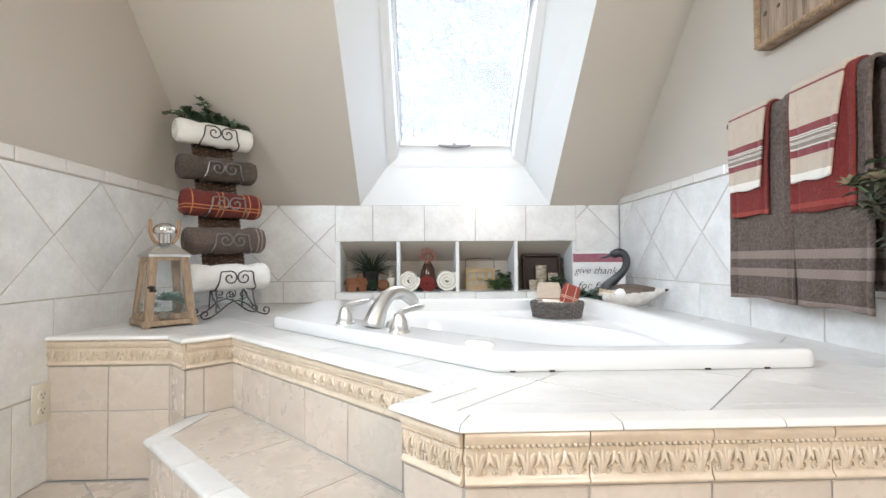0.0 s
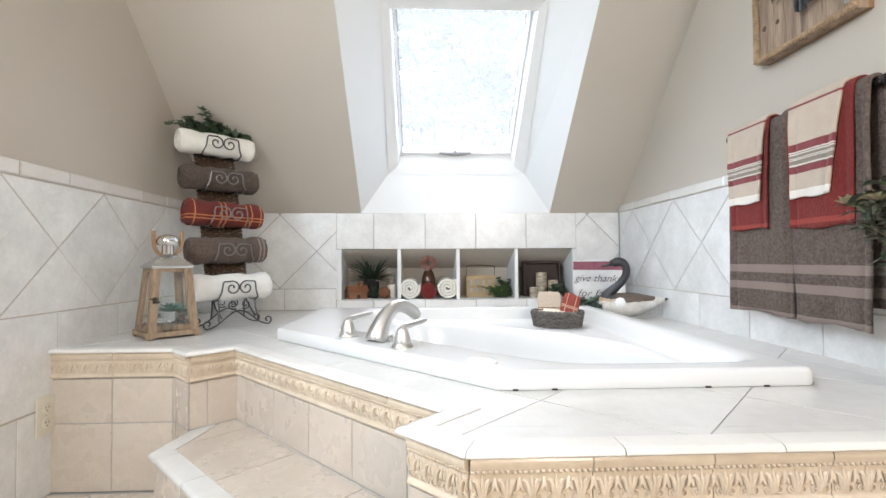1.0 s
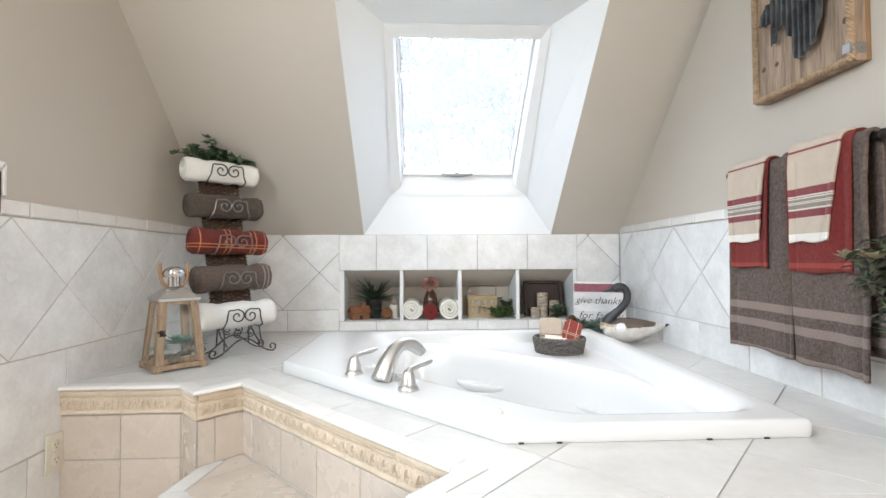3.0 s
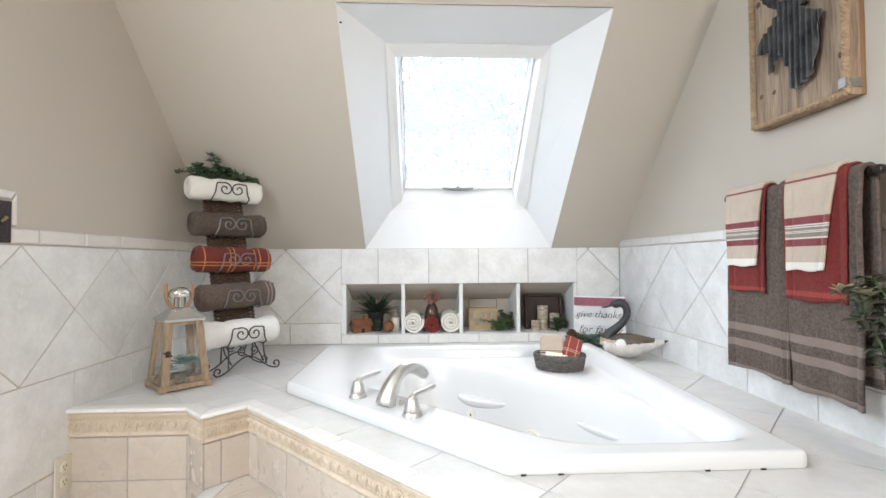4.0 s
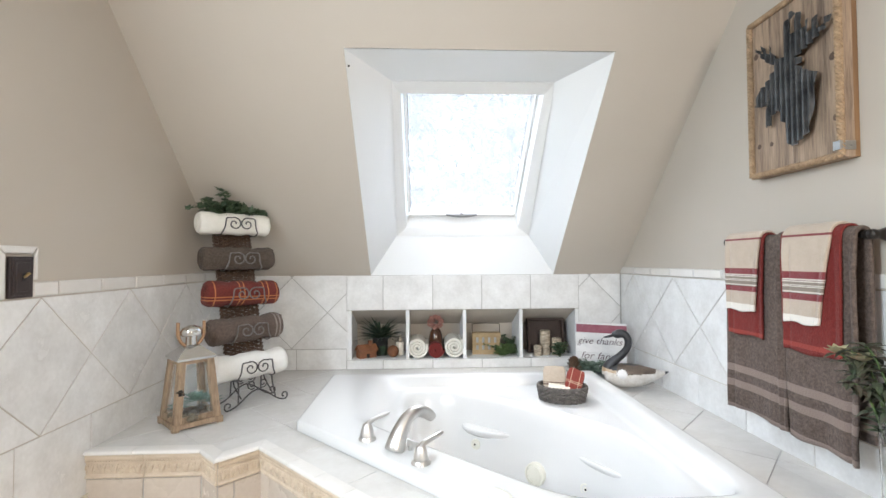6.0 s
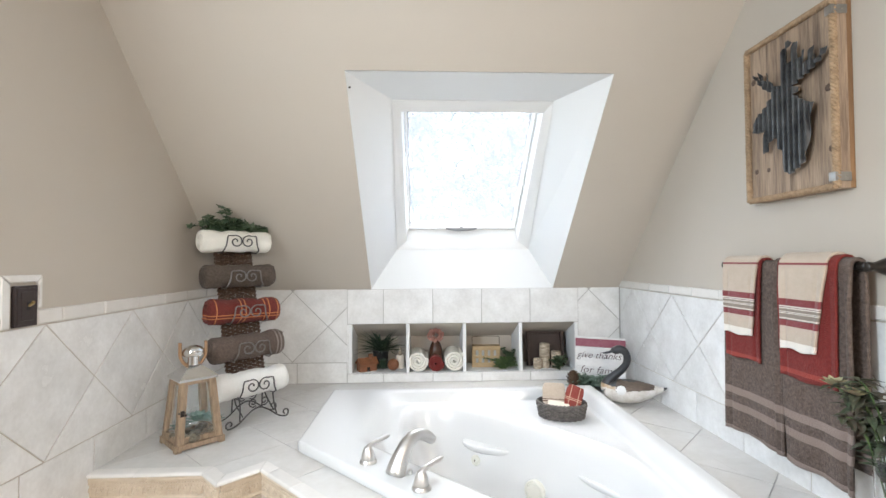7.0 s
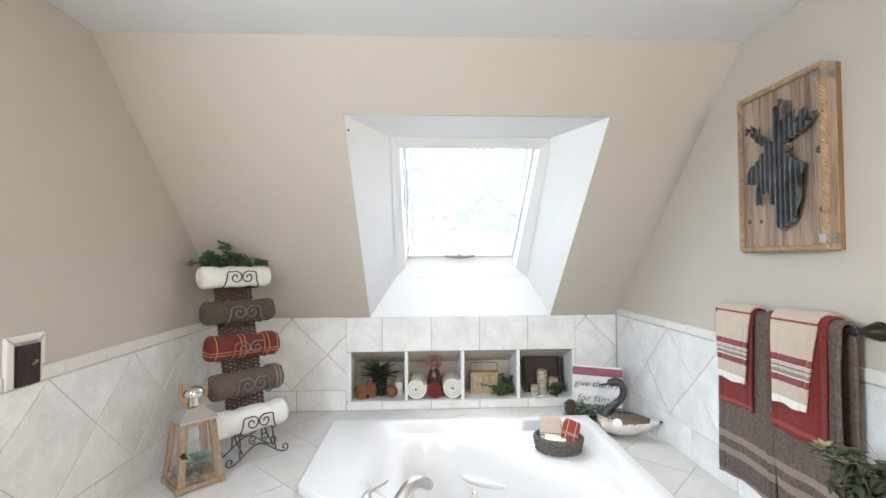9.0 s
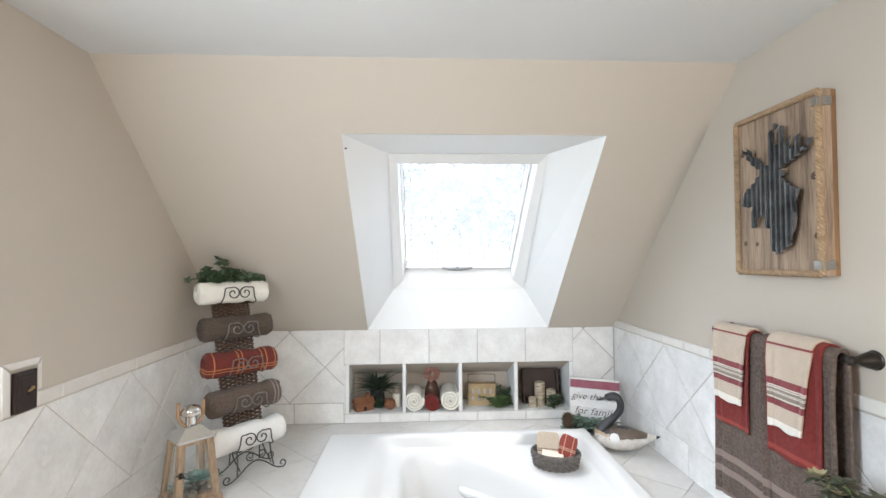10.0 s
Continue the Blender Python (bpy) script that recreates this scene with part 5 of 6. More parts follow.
spray("garland", (0.955, 2.440, DECK), "sage green leafy garland before the sign", SAGELEAF, 42, 0, (0.120, 0.045, 0.075), 33, 0.032, 0.020)
spray("garland", (1.060, 2.370, DECK), "grey-green leafy garland beside the decoy", SAGELEAF, 26, 0, (0.100, 0.05, 0.085), 35, 0.030, 0.018)
cone = thing("pine_cone", Matrix.Translation((0.872, 2.430, DECK + 0.004)) @ Matrix.Scale(1.5, 4), "brown open pine cone standing by the garland", "pine cone")
bm = bmesh.new()
blob(bm, (0, 0, 0.034), (0.016, 0.016, 0.030), 10, 8)
for k in range(70):
    a, s = k * 2.39996, k / 70
    r = 0.027 * math.sin(math.pi * (0.18 + 0.78 * s)) + 0.002
    leaf(bm, (r * 0.35 * math.cos(a), r * 0.35 * math.sin(a), 0.006 + 0.058 * s), (math.cos(a), math.sin(a), 0.2 + 0.7 * s), Z, r * 0.85, 0.014, -0.3, 0.25)
part("scales", bm, CONE, cone)

# ---------------------------------------------------------------- wicker basket on the tub's shelf
basket = thing("wicker_basket", Matrix.Translation((0.682, 2.040, 0.476)) @ Matrix.Rotation(radians(-14), 4, "Z"), "oval dark grey wicker basket on the tub ledge", "basket")
BX, BY = 0.112, 0.088


def basket_ring(h, wave, phase, n=80, lift=0.0):
    pts = []
    for k in range(n):
        a = 2 * math.pi * k / n
        grow = 0.90 + 0.12 * h / 0.07
        rr = 1 + wave * math.cos(a * 20 + phase)
        pts.append(Vector(((BX * grow) * rr * math.cos(a), (BY * grow) * rr * math.sin(a), h + lift * math.sin(a * 20 + phase))))
    return pts


for k in range(8):
    bm = bmesh.new()
    pts = basket_ring(0.006 + 0.0082 * k, 0.055, math.pi * (k % 2))
    tube(bm, pts + pts[:1], 0.0054, seg=6, caps=False)
    part("woven_strand", bm, GREYWICKER, basket, smooth=True)
for sign in (0, math.pi):
    bm = bmesh.new()
    pts = basket_ring(0.070, 0.03, sign, lift=0.004)
    tube(bm, pts + pts[:1], 0.0052, seg=6, caps=False)
    part("braided_rim", bm, GREYWICKER, basket, smooth=True)
bm = bmesh.new()
lathe(bm, [(0.002, 0.003), (0.098, 0.003), (0.098, 0.007), (0.002, 0.007)], seg=32)
bmesh.ops.scale(bm, vec=(1.02, 0.80, 1), verts=bm.verts)
part("basket_base", bm, GREYWICKER, basket)


def folded(name, m, sx, sy, sz, mat, label, waves=3, group="", seed=1, layers=3):
    """A folded cloth: a soft block of a few layers with round folds."""
    ob = thing(name, m, label, "towel", group)
    bm = bmesh.new()
    for k in range(layers):
        z0, z1 = sz * k / layers, sz * (k + 1) / layers
        n, rings = 14, []
        for i in range(n + 1):
            s = i / n
            x = -sx / 2 + sx * s
            ease = math.sqrt(max(0.0, 1 - (2 * s - 1) ** 8))
            ring = []
            for q in range(20):
                a = 2 * math.pi * q / 20
                cy, cz = math.copysign(abs(math.cos(a)) ** 0.35, math.cos(a)), math.copysign(abs(math.sin(a)) ** 0.6, math.sin(a))
                wob = 0.05 * noise.noise(Vector((x * 30, q * 0.4, seed + k)))
                ring.append(Vector((x, cy * sy / 2 * (0.6 + 0.4 * ease) * (1 + wob), (z0 + z1) / 2 + cz * (z1 - z0) / 2 * max(ease, 0.25) * (1 + wob * 2))))
            rings.append(ring)
        loft(bm, rings)
    part("folded_cloth", bm, mat, ob, smooth="all")
    return ob


BEIGE = material("beige_striped_cloth", (0.56, 0.47, 0.38), (0.45, 0.37, 0.29), amount=0.6, **TOWEL)
stripe(BEIGE, "Y", [(-0.033, -0.028), (-0.023, -0.020)], (0.10, 0.04, 0.03))
REDPLAID = material("red_checked_cloth", (0.30, 0.060, 0.045), (0.20, 0.035, 0.028), amount=0.7, **TOWEL)
stripe(REDPLAID, "X", [(-0.022, -0.019), (0.018, 0.021)], (0.60, 0.42, 0.30))
stripe(REDPLAID, "Y", [(-0.020, -0.017), (-0.012, -0.009)], (0.60, 0.42, 0.30))
bb = basket.matrix_world
folded("face_cloth", bb @ Matrix.Translation((-0.036, 0.010, 0.100)) @ Matrix.Rotation(radians(72), 4, "X"), 0.108, 0.112, 0.030, BEIGE, "folded beige face cloth with brown stripes in the basket", seed=2)
folded("face_cloth", bb @ Matrix.Translation((0.055, 0.006, 0.092)) @ Matrix.Rotation(radians(18), 4, "Y") @ Matrix.Rotation(radians(64), 4, "X"), 0.080, 0.106, 0.034, REDPLAID, "folded brick red checked face cloth in the basket", seed=7)
soap = thing("wash_cloth", bb @ Matrix.Translation((-0.016, -0.040, 0.056)) @ Matrix.Rotation(radians(16), 4, "X") @ Matrix.Rotation(radians(4), 4, "Y"), "cream folded wash cloth lying in the basket", "towel")
bm = bmesh.new()
box(bm, -0.050, 0.050, -0.028, 0.028, 0.0, 0.022, 0.005)
part("cloth_block", bm, SOAP, soap, smooth=True)
bm = bmesh.new()
lathe(bm, [(0.002, 0.010), (0.092, 0.010), (0.094, 0.030), (0.080, 0.052), (0.002, 0.056)], seg=28)
bmesh.ops.scale(bm, vec=(1.0, 0.78, 1), verts=bm.verts)
fill = part("basket_lining", bm, BEIGE, basket, "beige cloth lining", smooth=True)

# ---------------------------------------------------------------- towel rail on the right-hand wall
BARX, BARZ = 1.180, 1.217
rail = thing("towel_rail", pose(BARX, 1.26, BARZ), "dark bronze towel rail with trumpet-shaped wall posts", "towel rail")
bm = bmesh.new()
tube(bm, [(0, -0.285, 0), (0, 0.272, 0)], 0.0085, seg=14)
part("bar", bm, BLACKMETAL, rail, smooth=True)
for y in (-0.300, 0.268):
    bm = bmesh.new()
    lathe(bm, [(0.006, -0.016), (0.0125, -0.012), (0.014, -0.004), (0.0115, 0.004), (0.012, 0.012), (0.016, 0.026), (0.021, 0.040), (0.024, 0.050), (0.024, 0.058), (0.027, 0.060), (0.027, XR - BARX)], seg=24, centre=(0, y, 0), axis=(1, 0, 0))
    part("wall_post", bm, BLACKMETAL, rail, smooth=True)
    bm = bmesh.new()
    lathe(bm, [(0.0085, -0.02), (0.013, -0.012), (0.013, 0.006), (0.0095, 0.012)], seg=18, centre=(0, y + (0.016 if y < 0 else -0.010), 0), axis=(0, 1, 0))
    part("collar", bm, BLACKMETAL, rail, smooth=True)


def draped(name, y0, y1, z_front, z_back, lift, mat, label, seed, thick=0.007, wave=0.004, folds=3.0, flare=0.0, skew=0.0, gap=0.0, roll=0.004):
    """A towel over the bar: up the back, over, and down the front, lift out from the bar; y0 far, y1 near."""
    ob = thing(name, pose(BARX, (y0 + y1) / 2, BARZ), label, "towel", "towels on the rail")
    half = (y0 - y1) / 2
    r = 0.0095 + lift
    path = []
    nb, nf = 10, 44
    for k in range(nb):
        path.append((min(r + 0.002, XR - BARX - 0.012), z_back - BARZ + (BARZ - z_back) * k / nb, 0.0))
    for k in range(9):
        a = math.pi * k / 8
        path.append((r * math.cos(a), r * math.sin(a), 0.0))
    for k in range(1, nf + 1):
        s = k / nf
        path.append((-r - gap * s, -(BARZ - z_front) * s, s))
    bm = bmesh.new()
    ny = 72
    grid = []
    for i in range(ny + 1):
        v = -1 + 2 * i / ny
        line = []
        for px, pz, s in path:
            w = wave * s * (0.4 + 0.6 * s)
            fold = w * math.sin(folds * v * math.pi + seed) + w * 0.9 * noise.noise(Vector((v * 2.2 + seed, pz * 5, seed))) * 2
            near_edge = (1 - abs(v)) * half
            edge = roll * (math.exp(-(near_edge / 0.012) ** 2) - 0.7 * math.exp(-((near_edge - 0.024) / 0.007) ** 2))
            y = v * half * (1 + flare * s) + skew * s + 0.0022 * noise.noise(Vector((pz * 14, v * 3, seed + 4)))
            line.append(bm.verts.new((px + fold - edge * min(1.0, s * 6), y, pz + 0.003 * s * math.sin(v * 4 + seed))))
        grid.append(line)
    for a, b in zip(grid, grid[1:]):
        for i in range(len(path) - 1):
            bm.faces.new((a[i], b[i], b[i + 1], a[i + 1]))
    ob2 = part("cloth", bm, mat, ob, smooth="all")
    mod = ob2.modifiers.new("thickness", "SOLIDIFY")
    mod.thickness, mod.offset = thick, 0.0
    return ob


BATH = material("taupe_bath_terry", (0.155, 0.112, 0.092), (0.062, 0.043, 0.034), amount=1.0, **TOWEL)
stripe(BATH, "Z", [(0.742 - BARZ, 0.768 - BARZ), (0.686 - BARZ, 0.712 - BARZ), (0.600 - BARZ, 0.622 - BARZ)], (0.25, 0.19, 0.165))
RED1 = material("brick_red_hand_terry", (0.20, 0.020, 0.015), (0.115, 0.011, 0.009), amount=0.8, **TOWEL)
stripe(RED1, "Z", [(0.885 - BARZ, 0.900 - BARZ)], (0.28, 0.042, 0.032))
FLATTOWEL = dict(rough=0.9, coarse=30, fine=300, bump=0.4, bump_scale=500, sheen=0.2)


def cream_towel(z0):
    h = BARZ + 0.02 - z0
    m = material("cream_striped_cotton", (0.51, 0.42, 0.335), (0.42, 0.34, 0.265), amount=0.6, **FLATTOWEL)
    top = BARZ + 0.02

    def band(a, b):
        return (top - h * b - BARZ, top - h * a - BARZ)
    stripe(m, "Z", [band(0.44, 0.52), band(0.68, 0.75), band(0.035, 0.06)], (0.20, 0.035, 0.04))
    stripe(m, "Z", [band(0.52, 0.68)], (0.62, 0.57, 0.50))
    stripe(m, "Z", [band(0.555, 0.585), band(0.61, 0.655)], (0.23, 0.19, 0.155))
    stripe(m, "Z", [band(0.535, 0.542), band(0.595, 0.60), band(0.672, 0.68)], (0.12, 0.08, 0.07))
    stripe(m, "Z", [band(0.92, 1.1)], (0.72, 0.68, 0.62))
    return m


draped("bath_towel", 1.512, 1.236, 0.611, 0.66, 0.004, BATH, "taupe terry bath towel with two woven bands hung on the rail", 1.0, thick=0.009, wave=0.004, folds=1.3, roll=0.006)
draped("bath_towel", 1.262, 0.990, 0.606, 0.66, 0.011, BATH, "taupe terry bath towel overlapping its neighbour on the rail", 2.6, thick=0.010, wave=0.005, folds=1.7, roll=0.009)
draped("hand_towel", 1.496, 1.316, 0.884, 0.98, 0.014, RED1, "brick red hand towel laid over a taupe bath towel", 3.1, thick=0.007, wave=0.003, folds=1.0, flare=-0.08, skew=0.006)
draped("hand_towel", 1.232, 1.022, 0.872, 0.98, 0.021, RED1, "wider brick red hand towel laid over a bath towel", 4.4, thick=0.007, wave=0.003, folds=1.0, flare=-0.04, skew=0.003)
draped("guest_towel", 1.498, 1.326, 0.970, 1.05, 0.0215, cream_towel(0.975), "cream cotton guest towel with red and grey stripes", 5.2, thick=0.008, wave=0.003, folds=0.8, flare=-0.17, skew=0.013)
draped("guest_towel", 1.216, 1.048, 0.960, 1.05, 0.0285, cream_towel(0.962), "folded cream guest towel striped red and grey", 6.0, thick=0.009, wave=0.003, folds=0.8, flare=-0.24, skew=0.020)

# ---------------------------------------------------------------- wall art: board, rope, corrugated moose head
AY0, AY1, AZ0, AZ1, AX = 1.413, 1.052, 1.440, 1.993, 1.196
ART = plane((AX, AY0, AZ0), -Y, Z)
art = thing("wall_art", ART, "barn wood board framed in rope with a corrugated metal moose head", "wall art")
aw, ah = AY0 - AY1, AZ1 - AZ0
for k in range(4):
    bm = bmesh.new()
    box(bm, aw * k / 4 + 0.0003, aw * (k + 1) / 4 - 0.0003, 0, ah, -0.030, 0.0, 0.0008)
    part("plank", bm, BOARD, art)
bm = bmesh.new()
box(bm, 0.001, aw - 0.001, 0.001, ah - 0.001, -(XR - AX) + 0.001, -0.029, 0.001)
part("board_edge", bm, EDGEWOOD, art, "lighter wood edge of the board")


def rope(points, r=0.0100, pitch=0.034):
    bm = bmesh.new()
    total = sum((b - a).length for a, b in zip(points, points[1:]))
    n = int(total / 0.004)
    line = []
    for i in range(n + 1):
        d = total * i / n
        for a, b in zip(points, points[1:]):
            l = (b - a).length
            if d <= l + 1e-9:
                line.append(a + (b - a) * (d / l))
                break
            d -= l
    for strand in range(3):
        pts = []
        for i, p in enumerate(line):
            t = total * i / n / pitch * 2 * math.pi + strand * 2.094
            w = (line[min(i + 1, n)] - line[max(i - 1, 0)]).normalized()
            s = w.cross(Z).normalized()
            pts.append(p + (s * math.cos(t) + Z * math.sin(t)) * r * 0.60)
        tube(bm, pts, r * 0.50, seg=6)
    return bm


o = 0.006
for pts in ([(o, o), (o, ah - o)], [(o, ah - o), (aw - o, ah - o)], [(aw - o, ah - o), (aw - o, o)], [(aw - o, o), (o, o)]):
    part("rope", rope([Vector((x, y, 0.006)) for x, y in pts]), ROPE, art, "twisted hemp rope border", smooth=True)
for v in (0.020, ah - 0.050):
    bm = bmesh.new()
    box(bm, aw - 0.020, aw + 0.002, v, v + 0.026, 0.014, 0.018, 0.001)
    box(bm, aw + 0.0005, aw + 0.003, v, v + 0.026, -0.030, 0.018, 0.001)
    lathe(bm, [(0.003, 0), (0.003, 0.003)], seg=10, centre=(aw + 0.002, v + 0.013, -0.016), axis=(1, 0, 0))
    part("bracket", bm, GALV, art, "galvanised corner bracket")
# knots and a nail
for u, v, r in ((0.036, 0.108, 0.009), (0.092, 0.104, 0.008), (0.030, 0.430, 0.011), (0.330, 0.300, 0.012), (0.335, 0.120, 0.010)):
    bm = bmesh.new()
    lathe(bm, [(r, 0.0002), (r * 0.7, 0.0012), (r * 0.2, 0.0016)], seg=12, centre=(u, v, 0))
    part("knot", bm, KNOT, art)
# silhouette: head with muzzle, bell and neck; the two antlers
HEAD = [(0.233, 0.066), (0.213, 0.077), (0.207, 0.118), (0.199, 0.149), (0.184, 0.163), (0.179, 0.192), (0.166, 0.201), (0.151, 0.188), (0.142, 0.160), (0.115, 0.157), (0.123, 0.193), (0.131, 0.234), (0.103, 0.231), (0.068, 0.243), (0.086, 0.271), (0.091, 0.292), (0.119, 0.301), (0.150, 0.328), (0.166, 0.346), (0.185, 0.357), (0.241, 0.342), (0.266, 0.334), (0.269, 0.319), (0.253, 0.314), (0.274, 0.294), (0.303, 0.274), (0.323, 0.265), (0.318, 0.231), (0.307, 0.177), (0.295, 0.107), (0.277, 0.088), (0.257, 0.079)]
ANTLER_FAR = [(0.198, 0.344), (0.168, 0.349), (0.140, 0.365), (0.116, 0.388), (0.090, 0.423), (0.075, 0.446), (0.100, 0.427), (0.112, 0.412), (0.107, 0.443), (0.129, 0.407), (0.141, 0.396), (0.134, 0.432), (0.150, 0.401), (0.164, 0.375), (0.185, 0.364), (0.203, 0.362)]
ANTLER_NEAR = [(0.199, 0.353), (0.202, 0.404), (0.202, 0.443), (0.213, 0.471), (0.236, 0.492), (0.243, 0.483), (0.231, 0.458), (0.234, 0.419), (0.247, 0.429), (0.256, 0.476), (0.268, 0.475), (0.262, 0.442), (0.269, 0.411), (0.285, 0.424), (0.299, 0.436), (0.295, 0.390), (0.308, 0.414), (0.325, 0.436), (0.322, 0.393), (0.335, 0.407), (0.336, 0.384), (0.351, 0.406), (0.369, 0.412), (0.365, 0.393), (0.344, 0.378), (0.311, 0.361), (0.276, 0.351), (0.248, 0.340)]
bm = bmesh.new()
for outline in (HEAD, ANTLER_FAR, ANTLER_NEAR):
    bm.faces.new([bm.verts.new((u - 0.017, v, 0.0)) for u, v in outline])
step = 0.021 / 8
for k in range(1, int(aw / step)):
    bmesh.ops.bisect_plane(bm, geom=bm.verts[:] + bm.edges[:] + bm.faces[:], plane_co=(k * step, 0, 0), plane_no=(1, 0, 0))
for v in bm.verts:
    v.co.z = 0.026 + 0.0056 * math.sin(v.co.x / 0.021 * 2 * math.pi)
bmesh.ops.triangulate(bm, faces=bm.faces[:])
moose = part("moose_head", bm, CORRUGATED, art, "corrugated galvanised steel moose head cut-out")
mod = moose.modifiers.new("thickness", "SOLIDIFY")
mod.thickness = 0.0016
for u, v in ((0.21, 0.24), (0.225, 0.335)):
    bm = bmesh.new()
    box(bm, u - 0.008, u + 0.008, v - 0.008, v + 0.008, -0.002, 0.018)
    part("spacer", bm, BOARD, art)

# ---------------------------------------------------------------- flowers in a glass vase at the deck's near end
vase2 = thing("glass_vase", pose(1.115, 0.835, DECK), "tall clear glass vase on the tiled deck", "vase")
bm = bmesh.new()
lathe(bm, [(0.040, 0), (0.045, 0.004), (0.047, 0.15), (0.052, 0.296), (0.049, 0.296), (0.044, 0.15), (0.042, 0.012), (0.004, 0.010)], seg=32)
g = part("glass", bm, GLASS, vase2, smooth=True)
flowers = thing("bouquet", pose(1.115, 0.835, DECK + 0.012), "artificial bouquet of mauve-green leaves standing in the glass vase", "plant")
rnd = random.Random(12)
bs, bl, blooms = bmesh.new(), bmesh.new(), []
for k in range(17):
    a = rnd.uniform(0, 6.28)
    reach = rnd.uniform(0.03, 0.135)
    end = Vector((reach * math.cos(a) * 0.85, reach * math.sin(a), rnd.uniform(0.30, 0.46) - reach * 0.5))
    if k < 3:
        end = Vector((-0.05 - 0.015 * k, 0.115 - 0.05 * k, 0.40 + 0.02 * k))
    stem = bez((0.012 * math.cos(a), 0.012 * math.sin(a), 0.0), (0.02 * math.cos(a), 0.02 * math.sin(a), 0.2), end * 0.7 + Vector((0, 0, 0.13)), end, 10)
    tube(bs, stem, 0.0022, seg=5)
    for p in stem[4:]:
        for q in range(4):
            b = rnd.uniform(0, 6.28)
            leaf(bl, p, (math.cos(b), math.sin(b), rnd.uniform(-0.3, 0.7)), (0, 0, 1), rnd.uniform(0.032, 0.058), rnd.uniform(0.016, 0.027), 0.3, 0.2)
    if k % 3 == 0:
        bp = bmesh.new()
        for q in range(14):
            b = q * 2.4
            leaf(bp, end, (math.cos(b), math.sin(b), 0.3 + 0.05 * q), (0, 0, 1), 0.034, 0.022, -0.1, 0.25)
        blooms.append(bp)
MIXLEAF = material("grey_green_bouquet_leaf", (0.075, 0.105, 0.06), (0.06, 0.030, 0.030), rough=0.5, coarse=22, fine=120, amount=1.0)
PALELEAF = material("pale_green_petal", (0.28, 0.32, 0.17), (0.36, 0.22, 0.15), rough=0.6, coarse=30, fine=120, amount=0.9)
part("stem_bundle", bs, FERNLEAF, flowers, smooth=True)
part("leaves", bl, MIXLEAF, flowers)
for bp in blooms:
    part("bloom", bp, PALELEAF, flowers)

# ---------------------------------------------------------------- outlet and switch on the left-hand wall
WL = plane((XL, 0, 0), Y, Z)
outlet = thing("electrical_outlet", WL @ Matrix.Translation((1.455, 0.294, 0.0065)), "ivory plastic double outlet on the tiled wall", "outlet")
bm = bmesh.new()
box(bm, -0.036, 0.036, -0.062, 0.062, 0, 0.0055, 0.002)
part("cover_plate", bm, PLATE, outlet, smooth=True)
for v in (-0.024, 0.024):
    bm = bmesh.new()
    lathe(bm, [(0.0165, 0.004), (0.0165, 0.0075), (0.015, 0.0085), (0.002, 0.0085)], seg=24, centre=(0, v, 0))
    sock = part("socket", bm, PLATE, outlet, smooth=True)
    for u, hgt in ((-0.006, 0.008), (0.006, 0.0065)):
        bm = bmesh.new()
        box(bm, u - 0.0012, u + 0.0012, v - hgt / 2 + 0.003, v + hgt / 2 + 0.003, 0.0075, 0.0088)
        part("slot", bm, DARKSLOT, sock)
    bm = bmesh.new()
    lathe(bm, [(0.0024, 0.0075), (0.0024, 0.0088)], seg=12, centre=(0, v - 0.008, 0))
    part("slot", bm, DARKSLOT, sock)
bm = bmesh.new()
lathe(bm, [(0.003, 0.005), (0.0025, 0.0065), (0.001, 0.0068)], seg=12)
part("screw", bm, CHROME, outlet)

switch = thing("light_switch", WL @ Matrix.Translation((1.206, 1.113, 0.012)), "dark bronze switch plate with a brass toggle", "light switch")
bm = bmesh.new()
box(bm, -0.039, 0.039, -0.060, 0.060, -0.010, 0.001, 0.002)
box(bm, -0.032, 0.032, -0.053, 0.053, 0.000, 0.004, 0.0015)
box(bm, -0.022, 0.022, -0.042, 0.042, 0.003, 0.006, 0.0015)
part("cover_plate", bm, DARKPLATE, switch)
bm = bmesh.new()
box(bm, -0.005, 0.005, -0.012, 0.012, 0.007, 0.009)
part("toggle_slot", bm, DARKSLOT, switch)
bm = bmesh.new()
tube(bm, [(0, 0.0, 0.006), (0, 0.004, 0.014), (0, 0.012, 0.022)], [0.004, 0.004, 0.0045], seg=10)
part("toggle", bm, BRASS, switch, "brass toggle lever", smooth=True)

# added wall lamp in the unseen room behind, a body for the warm fill
clamp_ = thing("fill_lamp", Matrix.Translation((0.92, YF, 1.72)) @ Matrix.Rotation(radians(90), 4, "X"), "added round wall lamp, unseen, as a body for the warm fill", "wall lamp")
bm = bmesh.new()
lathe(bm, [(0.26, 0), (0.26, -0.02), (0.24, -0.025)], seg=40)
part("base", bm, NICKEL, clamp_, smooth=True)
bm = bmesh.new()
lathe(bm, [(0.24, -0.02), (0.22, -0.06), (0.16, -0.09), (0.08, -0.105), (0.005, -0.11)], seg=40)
part("shade", bm, FILLGLOW, clamp_, "glowing shade of the added fill lamp", smooth=True)

# ---------------------------------------------------------------- outside: ground, trees beyond the window
bm = bmesh.new()
bmesh.ops.create_grid(bm, x_segments=40, y_segments=40, size=900)
for v in bm.verts:
    v.co.z = -3.2 + 0.25 * noise.noise(Vector((v.co.x * 0.02, v.co.y * 0.02, 0)))
tagged(part("ground", bm, GRASS), "green lawn around the house", "ground", "", "structure")


